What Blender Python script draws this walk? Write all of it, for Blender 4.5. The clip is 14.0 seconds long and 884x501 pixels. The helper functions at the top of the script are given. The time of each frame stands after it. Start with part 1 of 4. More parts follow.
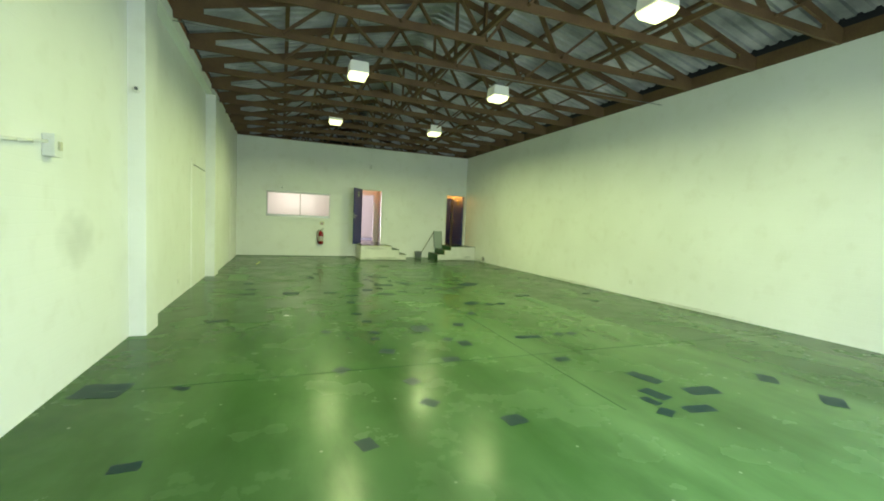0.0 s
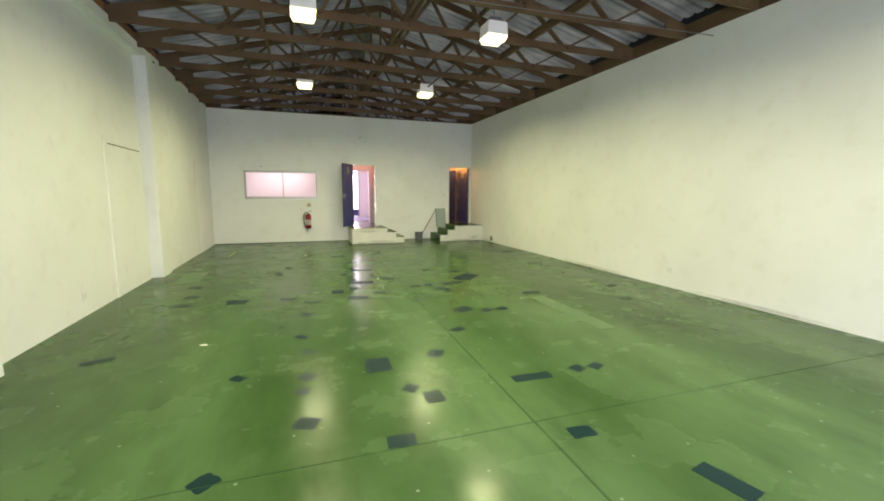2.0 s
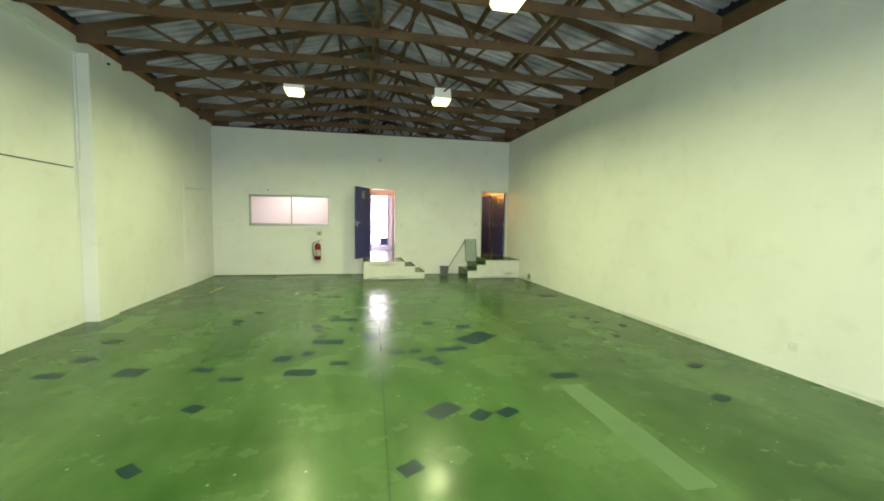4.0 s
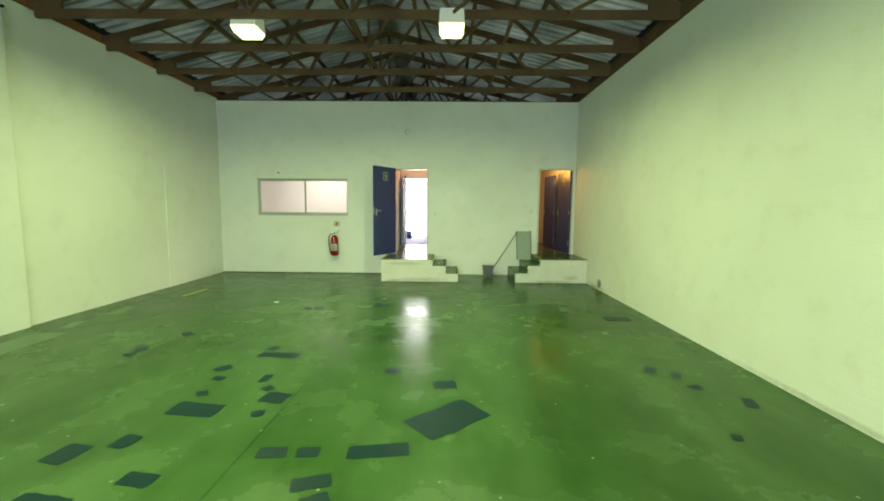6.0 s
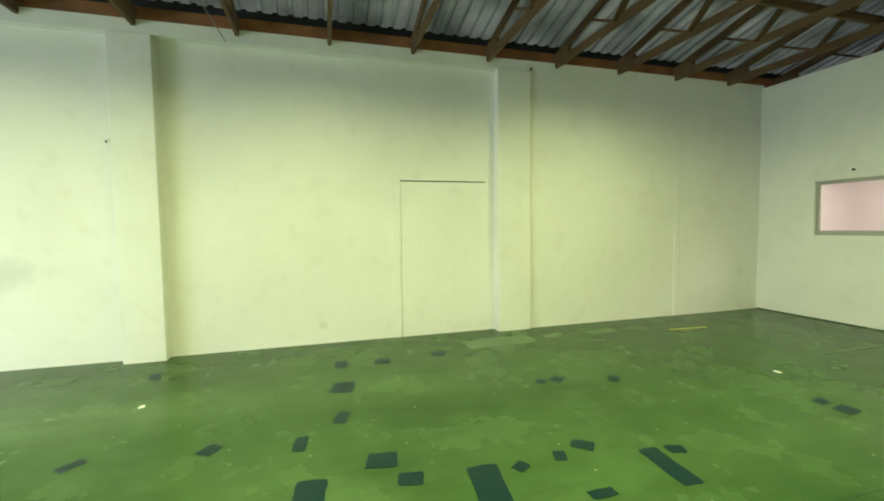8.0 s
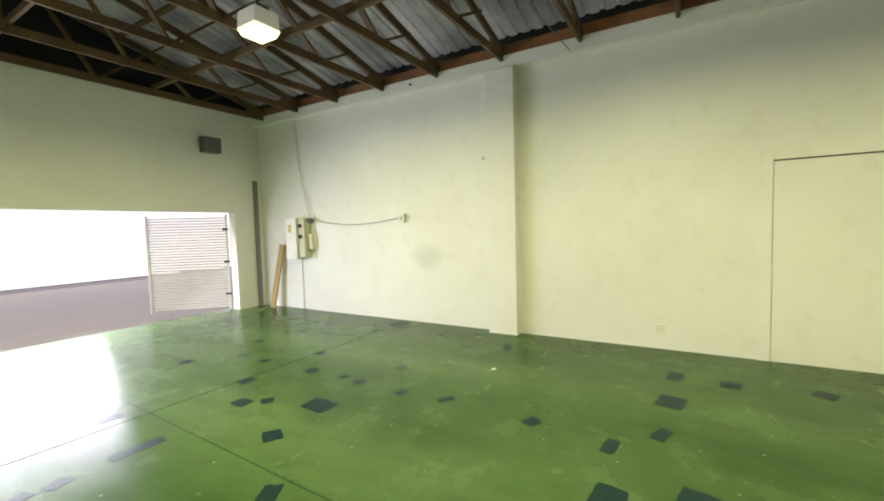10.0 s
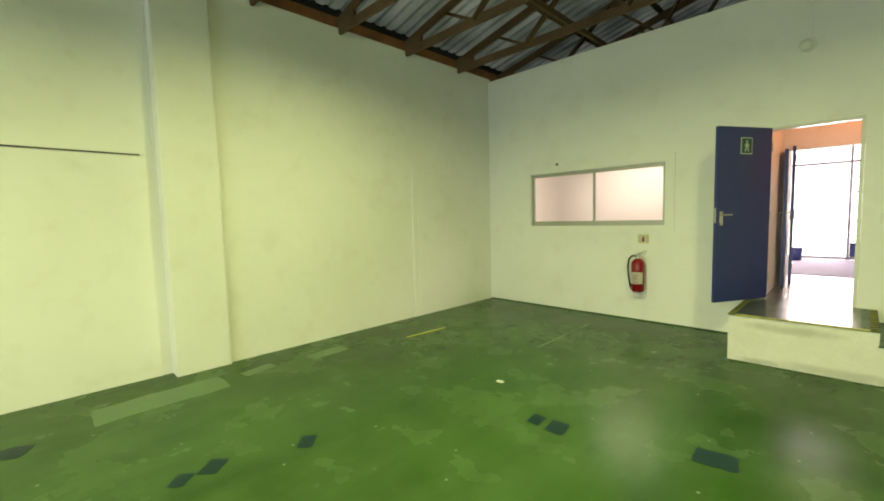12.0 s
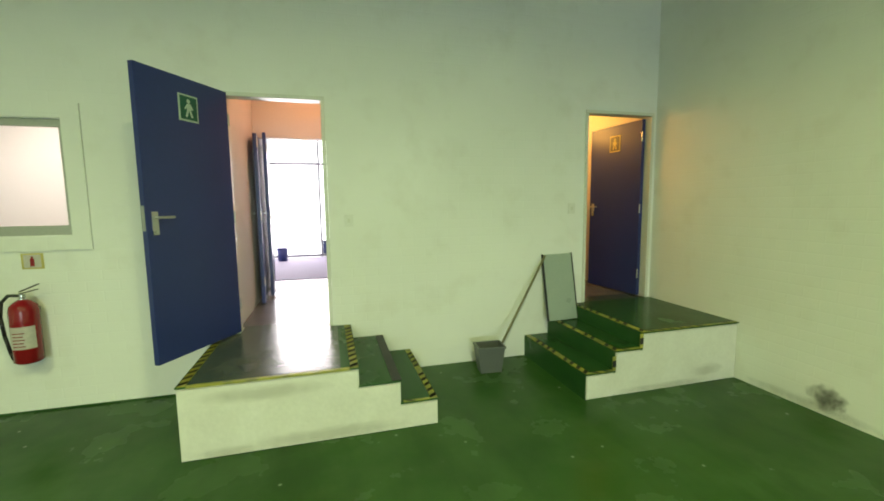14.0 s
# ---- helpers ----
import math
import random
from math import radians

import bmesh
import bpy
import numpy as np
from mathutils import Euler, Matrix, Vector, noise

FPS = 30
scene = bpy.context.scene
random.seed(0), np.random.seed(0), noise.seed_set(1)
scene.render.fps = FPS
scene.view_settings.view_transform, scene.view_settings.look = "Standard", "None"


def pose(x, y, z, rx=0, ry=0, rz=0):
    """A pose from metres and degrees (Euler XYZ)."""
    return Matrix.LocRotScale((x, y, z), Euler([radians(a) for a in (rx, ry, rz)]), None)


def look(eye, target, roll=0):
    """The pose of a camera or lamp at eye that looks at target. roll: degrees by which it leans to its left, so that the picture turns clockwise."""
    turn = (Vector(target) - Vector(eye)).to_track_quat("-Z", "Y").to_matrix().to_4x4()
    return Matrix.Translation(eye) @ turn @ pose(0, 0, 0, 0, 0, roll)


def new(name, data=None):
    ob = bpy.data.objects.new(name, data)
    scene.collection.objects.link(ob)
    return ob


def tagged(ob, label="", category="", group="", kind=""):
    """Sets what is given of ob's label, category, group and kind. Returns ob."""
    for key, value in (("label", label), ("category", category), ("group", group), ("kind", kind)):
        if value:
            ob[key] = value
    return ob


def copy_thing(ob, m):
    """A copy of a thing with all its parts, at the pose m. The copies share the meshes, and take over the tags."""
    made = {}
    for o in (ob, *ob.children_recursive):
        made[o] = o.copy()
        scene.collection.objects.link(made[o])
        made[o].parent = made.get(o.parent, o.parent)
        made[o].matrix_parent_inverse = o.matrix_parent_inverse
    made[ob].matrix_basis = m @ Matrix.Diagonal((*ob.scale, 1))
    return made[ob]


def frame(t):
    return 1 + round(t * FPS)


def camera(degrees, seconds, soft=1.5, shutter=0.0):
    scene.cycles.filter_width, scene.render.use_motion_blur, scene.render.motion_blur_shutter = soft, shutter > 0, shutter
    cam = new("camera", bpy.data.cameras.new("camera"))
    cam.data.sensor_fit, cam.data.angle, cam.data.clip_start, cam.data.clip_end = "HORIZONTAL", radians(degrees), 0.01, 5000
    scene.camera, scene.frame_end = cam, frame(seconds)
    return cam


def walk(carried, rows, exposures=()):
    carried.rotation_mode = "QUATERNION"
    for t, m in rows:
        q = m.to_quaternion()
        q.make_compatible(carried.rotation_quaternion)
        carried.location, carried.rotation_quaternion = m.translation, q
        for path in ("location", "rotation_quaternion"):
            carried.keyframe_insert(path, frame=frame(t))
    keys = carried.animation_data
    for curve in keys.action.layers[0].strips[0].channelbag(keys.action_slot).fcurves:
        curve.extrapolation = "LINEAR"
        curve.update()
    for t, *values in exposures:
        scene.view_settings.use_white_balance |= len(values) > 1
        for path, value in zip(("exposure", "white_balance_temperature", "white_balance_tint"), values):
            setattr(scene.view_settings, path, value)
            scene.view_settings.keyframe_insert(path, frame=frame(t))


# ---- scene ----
cam = camera(93.7, 14.0, soft=1.8)
PATH = [
    (0, (0.032, 0.078, 1.412), (0.759, 1.937, 1.28), 2.5),
    (0.5, (0.083, 0.451, 1.537), (0.833, 2.29, 1.301), 2.1),
    (1, (0.366, 0.774, 1.517), (1.105, 2.612, 1.241), 1.5),
    (1.5, (0.735, 1.128, 1.546), (1.425, 2.985, 1.271), 0.8),
    (2, (1.14, 1.525, 1.589), (1.783, 3.4, 1.319), 0.3),
    (2.5, (1.59, 1.961, 1.591), (2.122, 3.873, 1.343), 0.3),
    (3, (1.944, 2.48, 1.622), (2.443, 4.403, 1.393), 0.8),
    (3.2, (2.085, 2.673, 1.625), (2.552, 4.609, 1.441), 0.8),
    (5.3, (3.578, 4.857, 1.583), (3.755, 6.845, 1.455), 1.2),
    (5.5, (3.834, 5.173, 1.619), (3.9, 7.166, 1.457), 0.6),
    (6, (4.132, 5.811, 1.599), (4.106, 7.801, 1.398), 0.5),
    (6.5, (4.436, 6.458, 1.578), (4.215, 8.436, 1.379), 0.1),
    (7, (4.559, 7.068, 1.636), (3.699, 8.863, 1.441), -0.7),
    (7.5, (4.536, 7.619, 1.63), (3.025, 8.92, 1.482), -0.7),
    (8, (4.505, 7.962, 1.619), (2.584, 8.51, 1.508), -0.8),
    (8.5, (4.594, 8.074, 1.696), (2.607, 7.883, 1.584), -1.1),
    (8.7, (4.609, 8.095, 1.686), (2.661, 7.652, 1.587), -1.3),
    (9.2, (4.599, 8.138, 1.676), (2.821, 7.229, 1.573), -1.4),
    (9.75, (4.527, 8.213, 1.673), (2.844, 7.139, 1.561), -1.6),
    (10.3, (4.415, 8.316, 1.676), (2.615, 7.453, 1.556), -1.8),
    (10.8, (4.296, 8.435, 1.682), (2.316, 8.18, 1.558), -1.9),
    (11, (4.216, 8.522, 1.686), (2.223, 8.607, 1.544), -1.7),
    (11.5, (3.895, 8.991, 1.651), (2.079, 9.814, 1.493), -1.6),
    (12, (3.646, 9.547, 1.603), (2.229, 10.95, 1.442), -1.5),
    (12.5, (3.513, 10.16, 1.604), (2.55, 11.904, 1.425), -1.8),
    (13, (3.413, 10.737, 1.617), (2.927, 12.665, 1.404), -2.0),
    (13.5, (3.487, 11.362, 1.571), (3.527, 13.35, 1.36), -1.5),
    (14, (3.649, 11.97, 1.604), (4.172, 13.887, 1.385), -0.7),
]
EXPOSURES = [
    (0.0, -0.28, 6700, -8), (0.6, -0.26, 6600, 8), (1.2, -0.26, 6500, 19), (1.7, -0.2, 6500, 27), (3.2, -0.16, 6500, 28), (4.6, -0.05, 6700, -6),
    (5.5, -0.1, 7000, -9), (6.2, -0.08, 6700, -14), (6.8, -0.04, 6700, -19), (7.5, -0.06, 7000, -3), (8.0, -0.1, 6850, 4), (8.4, -0.2, 6800, 13), (8.7, -0.3, 6800, 27), (10.8, -0.22, 7200, 24), (11.1, -0.18, 7350, 19), (11.5, -0.16, 7550, 11), (12.0, -0.12, 7700, 1), (12.8, -0.06, 7000, 2), (14.0, -0.16, 6750, -6),
]
walk(cam, [(t, look(eye, target, roll)) for t, eye, target, roll in PATH], EXPOSURES)

# ---- light ----
world = bpy.data.worlds.new("sky")
scene.world = world
world.use_nodes = True
sky = world.node_tree.nodes.new("ShaderNodeTexSky")
sky.sky_type = "NISHITA"
sky.sun_disc = False
sky.sun_elevation = radians(53)
sky.sun_rotation = radians(116)
world.node_tree.links.new(sky.outputs[0], world.node_tree.nodes["Background"].inputs[0])
world.node_tree.nodes["Background"].inputs[1].default_value = 0.12


def lamp(name, kind, m, watts, colour, size=0.3, size_y=None):
    data = bpy.data.lights.new(name, kind)
    data.energy, data.color = watts, colour
    if kind == "AREA":
        data.size = size
        if size_y:
            data.shape, data.size_y = "RECTANGLE", size_y
    elif kind == "SUN":
        data.angle = radians(0.5)
    else:
        data.shadow_soft_size = size
    ob = new(name, data)
    ob.matrix_world = m
    return ob


lamp("sun", "SUN", look((8, -4, 12), (0, 0, 0)), 4.0, (1, 0.95, 0.88))
lamp("entrance_daylight", "AREA", look((3.0, -0.75, 1.15), (3.15, 2.5, -0.7)), 470, (0.78, 0.88, 1.0), 3.5, 2.0)
LAMP_TINT = (0.92, 1.0, 0.48)
LAMP_WATTS = 95
LAMP_SPOTS = [(1.27, 3.92), (4.12, 3.92), (1.29, 7.84), (4.12, 7.78), (1.36, 11.75), (4.16, 11.68)]
for i, (lx, ly) in enumerate(LAMP_SPOTS):
    watts = LAMP_WATTS * (1.25 if i == 5 else 1.0)  # extra power added to brighten the side by the steps
    bay = lamp("high_bay_light", "AREA", look((lx, ly, 3.93), (lx, ly + 0.001, 0)), watts, LAMP_TINT, 0.36)
    bay.data.spread = radians(168)  # the deep reflector cuts the beam off below the eaves
lamp("corridor_light", "POINT", pose(6.5, 17.1, 2.6), 34, (1.0, 0.45, 0.1), 0.16)
lamp("hall_light", "POINT", pose(3.5, 16.8, 2.9), 10, (1.0, 0.42, 0.2), 0.08)
lamp("office_light", "AREA", look((0.6, 17.2, 3.0), (0.6, 17.21, 0)), 84, (1.0, 0.84, 0.8), 1.2)
lamp("window_daylight", "AREA", look((2.6, 21.62, 1.75), (2.9, 15, 0.9)), 230, (1.0, 0.82, 0.95), 2.2, 2.2)


# ---- materials ----
def material(name, colour, rough=0.6, metal=0.0, vary=0.12, scale=3.0, bump=0.15, fine=60.0, second=None, amount=0.5, spec=0.5):
    """A surface with broad stains and fine grain; second is a stain colour."""
    m = bpy.data.materials.new(name)
    m.use_nodes = True
    n, link = m.node_tree.nodes, m.node_tree.links.new
    bsdf = n["Principled BSDF"]
    at = n.new("ShaderNodeNewGeometry").outputs["Position"]
    broad, grain = n.new("ShaderNodeTexNoise"), n.new("ShaderNodeTexNoise")
    for node, size, detail in ((broad, scale, 6), (grain, fine, 4)):
        node.inputs["Scale"].default_value, node.inputs["Detail"].default_value = size, detail
        link(at, node.inputs["Vector"])
    ramp = n.new("ShaderNodeValToRGB")
    ramp.color_ramp.elements[0].position, ramp.color_ramp.elements[1].position = 0.35, 0.68
    other = second or tuple(c * (1 - vary) for c in colour)
    ramp.color_ramp.elements[0].color = (*[a * (1 - amount) + b * amount for a, b in zip(colour, other)], 1)
    ramp.color_ramp.elements[1].color = (*colour, 1)
    link(broad.outputs["Fac"], ramp.inputs["Fac"])
    mix = n.new("ShaderNodeMix")
    mix.data_type, mix.blend_type = "RGBA", "MULTIPLY"
    mix.inputs["Factor"].default_value = vary * 1.5
    link(ramp.outputs["Color"], mix.inputs["A"])
    link(grain.outputs["Fac"], mix.inputs["B"])
    link(mix.outputs["Result"], bsdf.inputs["Base Color"])
    b = n.new("ShaderNodeBump")
    b.inputs["Strength"].default_value, b.inputs["Distance"].default_value = bump, 0.004
    link(grain.outputs["Fac"], b.inputs["Height"])
    link(b.outputs["Normal"], bsdf.inputs["Normal"])
    span = n.new("ShaderNodeMapRange")
    span.inputs["To Min"].default_value, span.inputs["To Max"].default_value = max(rough - 0.1, 0.03), min(rough + 0.1, 1)
    link(broad.outputs["Fac"], span.inputs["Value"])
    link(span.outputs["Result"], bsdf.inputs["Roughness"])
    bsdf.inputs["Metallic"].default_value = metal
    bsdf.inputs["Specular IOR Level"].default_value = spec
    return m


def wall_paint():
    """White paint over brick: faint courses in relief, scuffs and dusty stains."""
    m = bpy.data.materials.new("wall_paint")
    m.use_nodes = True
    n, link = m.node_tree.nodes, m.node_tree.links.new
    bsdf = n["Principled BSDF"]
    geo = n.new("ShaderNodeNewGeometry")
    split = n.new("ShaderNodeSeparateXYZ")
    link(geo.outputs["Position"], split.inputs[0])
    along = n.new("ShaderNodeMath")
    link(split.outputs["X"], along.inputs[0]), link(split.outputs["Y"], along.inputs[1])
    flat = n.new("ShaderNodeCombineXYZ")
    link(along.outputs[0], flat.inputs["X"]), link(split.outputs["Z"], flat.inputs["Y"])
    brick = n.new("ShaderNodeTexBrick")
    brick.inputs["Scale"].default_value = 1.0
    brick.inputs["Brick Width"].default_value, brick.inputs["Row Height"].default_value = 0.232, 0.086
    brick.inputs["Mortar Size"].default_value, brick.inputs["Mortar Smooth"].default_value = 0.008, 1.0
    link(flat.outputs[0], brick.inputs["Vector"])
    broad, stain, grain = (n.new("ShaderNodeTexNoise") for _ in range(3))
    for node, size in ((broad, 0.7), (stain, 4.0), (grain, 90.0)):
        node.inputs["Scale"].default_value, node.inputs["Detail"].default_value = size, 6
        link(geo.outputs["Position"], node.inputs["Vector"])
    ramp = n.new("ShaderNodeValToRGB")
    ramp.color_ramp.elements[0].position, ramp.color_ramp.elements[1].position = 0.3, 0.62
    ramp.color_ramp.elements[0].color, ramp.color_ramp.elements[1].color = (0.77, 0.77, 0.73, 1), (0.83, 0.83, 0.8, 1)
    link(broad.outputs["Fac"], ramp.inputs["Fac"])
    scuff = n.new("ShaderNodeValToRGB")
    scuff.color_ramp.elements[0].position, scuff.color_ramp.elements[1].position = 0.24, 0.45
    scuff.color_ramp.elements[0].color, scuff.color_ramp.elements[1].color = (0.93, 0.92, 0.9, 1), (1, 1, 1, 1)
    link(stain.outputs["Fac"], scuff.inputs["Fac"])
    mix = n.new("ShaderNodeMix")
    mix.data_type, mix.blend_type = "RGBA", "MULTIPLY"
    mix.inputs["Factor"].default_value = 0.8
    link(ramp.outputs["Color"], mix.inputs["A"]), link(scuff.outputs["Color"], mix.inputs["B"])
    link(mix.outputs["Result"], bsdf.inputs["Base Color"])
    low = n.new("ShaderNodeBump")
    low.invert = True
    low.inputs["Strength"].default_value, low.inputs["Distance"].default_value = 0.17, 0.004
    link(brick.outputs["Fac"], low.inputs["Height"])
    top = n.new("ShaderNodeBump")
    top.inputs["Strength"].default_value, top.inputs["Distance"].default_value = 0.2, 0.003
    link(grain.outputs["Fac"], top.inputs["Height"]), link(low.outputs["Normal"], top.inputs["Normal"])
    link(top.outputs["Normal"], bsdf.inputs["Normal"])
    bsdf.inputs["Roughness"].default_value = 0.62
    return m


def floor_paint(name, dark, light, pale):
    """Worn green floor paint: long traffic wear, painted-in daylight, cloudy scuffs, paint specks, uneven gloss."""
    m = bpy.data.materials.new(name)
    m.use_nodes = True
    n, link = m.node_tree.nodes, m.node_tree.links.new
    bsdf = n["Principled BSDF"]
    at = n.new("ShaderNodeNewGeometry").outputs["Position"]
    lengthways = n.new("ShaderNodeMapping")
    lengthways.inputs["Scale"].default_value = (1.0, 0.3, 1.0)
    lengthways.inputs["Rotation"].default_value = (0, 0, radians(7))
    link(at, lengthways.inputs["Vector"])

    def cloud(size, detail, where, rough=0.5):
        node = n.new("ShaderNodeTexNoise")
        node.inputs["Scale"].default_value, node.inputs["Detail"].default_value = size, detail
        node.inputs["Roughness"].default_value = rough
        link(where, node.inputs["Vector"])
        return node

    broad = cloud(0.45, 4, at)
    track = cloud(0.9, 4, lengthways.outputs["Vector"], 0.5)
    worn = cloud(1.6, 6, at, 0.56)
    scuff = cloud(4.5, 6, lengthways.outputs["Vector"], 0.56)
    grain = cloud(70, 3, at)
    speck = n.new("ShaderNodeTexVoronoi")
    speck.voronoi_dimensions = "2D"
    speck.inputs["Scale"].default_value = 1.5
    link(at, speck.inputs["Vector"])
    base = n.new("ShaderNodeValToRGB")
    base.color_ramp.elements[0].position, base.color_ramp.elements[1].position = 0.36, 0.64
    base.color_ramp.elements[0].color, base.color_ramp.elements[1].color = (*dark, 1), (*light, 1)
    link(broad.outputs["Fac"], base.inputs["Fac"])

    def over(below, noise_node, lo, hi, colour, strength):
        r = n.new("ShaderNodeMapRange")
        r.inputs["From Min"].default_value, r.inputs["From Max"].default_value = lo, hi
        r.inputs["To Max"].default_value = strength
        link(noise_node.outputs[0], r.inputs["Value"])
        mx = n.new("ShaderNodeMix")
        mx.data_type = "RGBA"
        link(r.outputs["Result"], mx.inputs["Factor"]), link(below, mx.inputs["A"])
        mx.inputs["B"].default_value = (*colour, 1)
        return mx.outputs["Result"]

    # paler towards the entrance: daylight put into the colour along with traffic wear
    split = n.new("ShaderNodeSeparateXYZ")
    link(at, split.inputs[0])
    front_pale = n.new("ShaderNodeMapRange")
    front_pale.inputs["From Min"].default_value, front_pale.inputs["From Max"].default_value = 2.0, 13.0
    front_pale.inputs["To Min"].default_value, front_pale.inputs["To Max"].default_value = 1.0, 0.1
    link(split.outputs["Y"], front_pale.inputs["Value"])
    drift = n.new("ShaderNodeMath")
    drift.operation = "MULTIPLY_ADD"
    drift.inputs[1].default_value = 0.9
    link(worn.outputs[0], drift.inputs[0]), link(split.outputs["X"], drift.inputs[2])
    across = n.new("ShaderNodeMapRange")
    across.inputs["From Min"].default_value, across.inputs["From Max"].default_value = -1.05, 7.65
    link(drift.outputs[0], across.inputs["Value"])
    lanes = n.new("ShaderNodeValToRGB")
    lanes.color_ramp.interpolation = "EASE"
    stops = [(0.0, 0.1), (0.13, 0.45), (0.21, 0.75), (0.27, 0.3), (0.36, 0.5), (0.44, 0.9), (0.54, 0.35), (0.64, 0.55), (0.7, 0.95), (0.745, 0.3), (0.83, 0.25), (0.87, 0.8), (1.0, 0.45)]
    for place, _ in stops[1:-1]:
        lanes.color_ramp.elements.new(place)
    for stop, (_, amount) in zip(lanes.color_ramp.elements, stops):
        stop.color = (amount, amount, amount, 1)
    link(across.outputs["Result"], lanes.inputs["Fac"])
    # wear lanes times the front-to-back daylight paling
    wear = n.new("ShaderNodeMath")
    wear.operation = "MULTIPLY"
    link(front_pale.outputs["Result"], wear.inputs[0]), link(lanes.outputs["Color"], wear.inputs[1])
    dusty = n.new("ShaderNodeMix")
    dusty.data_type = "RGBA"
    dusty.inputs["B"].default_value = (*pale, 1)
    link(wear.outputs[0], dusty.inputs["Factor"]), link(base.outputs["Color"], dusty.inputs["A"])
    soft = n.new("ShaderNodeMapRange")
    soft.inputs["From Min"].default_value, soft.inputs["From Max"].default_value = 0.22, 0.56
    link(track.outputs[0], soft.inputs["Value"])
    worn_in = n.new("ShaderNodeMix")
    worn_in.data_type = "RGBA"
    link(soft.outputs["Result"], worn_in.inputs["Factor"])
    link(base.outputs["Color"], worn_in.inputs["A"]), link(dusty.outputs["Result"], worn_in.inputs["B"])
    c = over(worn_in.outputs["Result"], worn, 0.42, 0.84, pale, 0.42)
    c = over(c, scuff, 0.46, 0.86, tuple(v * 0.5 for v in dark), 0.5)
    c = over(c, speck, 0.02, 0.008, (0.3, 0.35, 0.26), 0.7)
    link(c, bsdf.inputs["Base Color"])
    span = n.new("ShaderNodeMapRange")
    span.inputs["From Min"].default_value, span.inputs["From Max"].default_value = 0.35, 0.7
    span.inputs["To Min"].default_value, span.inputs["To Max"].default_value = 0.18, 0.33
    link(worn.outputs["Fac"], span.inputs["Value"])
    link(span.outputs["Result"], bsdf.inputs["Roughness"])
    bsdf.inputs["Specular IOR Level"].default_value = 0.11
    b = n.new("ShaderNodeBump")
    b.inputs["Strength"].default_value, b.inputs["Distance"].default_value = 0.08, 0.003
    link(grain.outputs["Fac"], b.inputs["Height"])
    link(b.outputs["Normal"], bsdf.inputs["Normal"])
    return m


def glow(name, colour, strength):
    m = bpy.data.materials.new(name)
    m.use_nodes = True
    bsdf = m.node_tree.nodes["Principled BSDF"]
    bsdf.inputs["Base Color"].default_value = (0.8, 0.8, 0.8, 1)
    bsdf.inputs["Emission Color"].default_value = (*colour, 1)
    bsdf.inputs["Emission Strength"].default_value = strength
    return m


def clear_glass():
    m = bpy.data.materials.new("clear_glass")
    m.use_nodes = True
    bsdf = m.node_tree.nodes["Principled BSDF"]
    bsdf.inputs["Transmission Weight"].default_value = 1.0
    bsdf.inputs["Roughness"].default_value = 0.02
    bsdf.inputs["IOR"].default_value = 1.1
    return m


WALL = wall_paint()
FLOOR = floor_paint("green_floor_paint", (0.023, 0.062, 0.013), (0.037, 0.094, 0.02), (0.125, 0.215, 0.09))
STEP_GREEN = floor_paint("step_paint", (0.02, 0.068, 0.018), (0.032, 0.088, 0.026), (0.065, 0.12, 0.055))
# worn and glossy; the landing's glare is partly put into the grey
LANDING = material("worn_shiny_landing", (0.1, 0.115, 0.09), 0.24, 0, 0.25, 4, 0.1, 60, (0.05, 0.075, 0.05), 0.8)
STEP_WHITE = material("grubby_white_plaster", (0.76, 0.75, 0.7), 0.65, 0, 0.1, 5, 0.4, 35, (0.6, 0.58, 0.52), 0.4)
PATCH = material("dark_patch_paint", (0.007, 0.036, 0.041), 0.36, 0, 0.25, 6, 0.2, 60, (0.013, 0.045, 0.04), spec=0.13)
PALE_PATCH = material("pale_patch_paint", (0.12, 0.22, 0.09), 0.4, 0, 0.2, 4, 0.1, 60, (0.06, 0.13, 0.05))
TIMBER = material("old_roof_timber", (0.19, 0.113, 0.052), 0.75, 0, 0.3, 2.5, 0.4, 40, (0.1, 0.05, 0.025), 0.7)
PLATE = material("red_wall_plate", (0.44, 0.18, 0.075), 0.75, 0, 0.3, 2.5, 0.4, 40, (0.17, 0.075, 0.035), 0.7)
TIN = material("galvanised_sheet", (0.64, 0.66, 0.64), 0.42, 0.4, 0.2, 1.6, 0.25, 14, (0.26, 0.28, 0.27), 0.85)
BLACK = material("black_paint_and_void", (0.012, 0.013, 0.018), 0.6)
BLUE = material("blue_door_paint", (0.025, 0.04, 0.19), 0.38, 0, 0.12, 3, 0.08, 50)
CREAM = material("cream_gloss_paint", (0.74, 0.74, 0.66), 0.4, 0, 0.1, 3, 0.08)
ALU = material("aluminium", (0.46, 0.47, 0.43), 0.42, 0.5, 0.1)
CHROME = material("satin_steel", (0.6, 0.6, 0.58), 0.28, 0.9, 0.05)
PLASTIC = material("white_plastic", (0.8, 0.8, 0.75), 0.4, 0, 0.08)
SWITCHGEAR = material("cream_enamel", (0.62, 0.6, 0.42), 0.4, 0, 0.12)
YELLOW = material("yellow_tape", (0.5, 0.47, 0.07), 0.5, 0, 0.25, 12, 0.1, 70, (0.2, 0.22, 0.06), 0.9)
BRIGHT_TAPE = material("bright_yellow_tape", (0.75, 0.68, 0.1), 0.45, 0, 0.1, 12)
RED = material("red_enamel", (0.26, 0.008, 0.014), 0.25, 0, 0.08)
RUBBER = material("black_rubber", (0.015, 0.015, 0.016), 0.5)
PAPER = material("pale_label", (0.6, 0.55, 0.5), 0.5, 0, 0.15, 30)
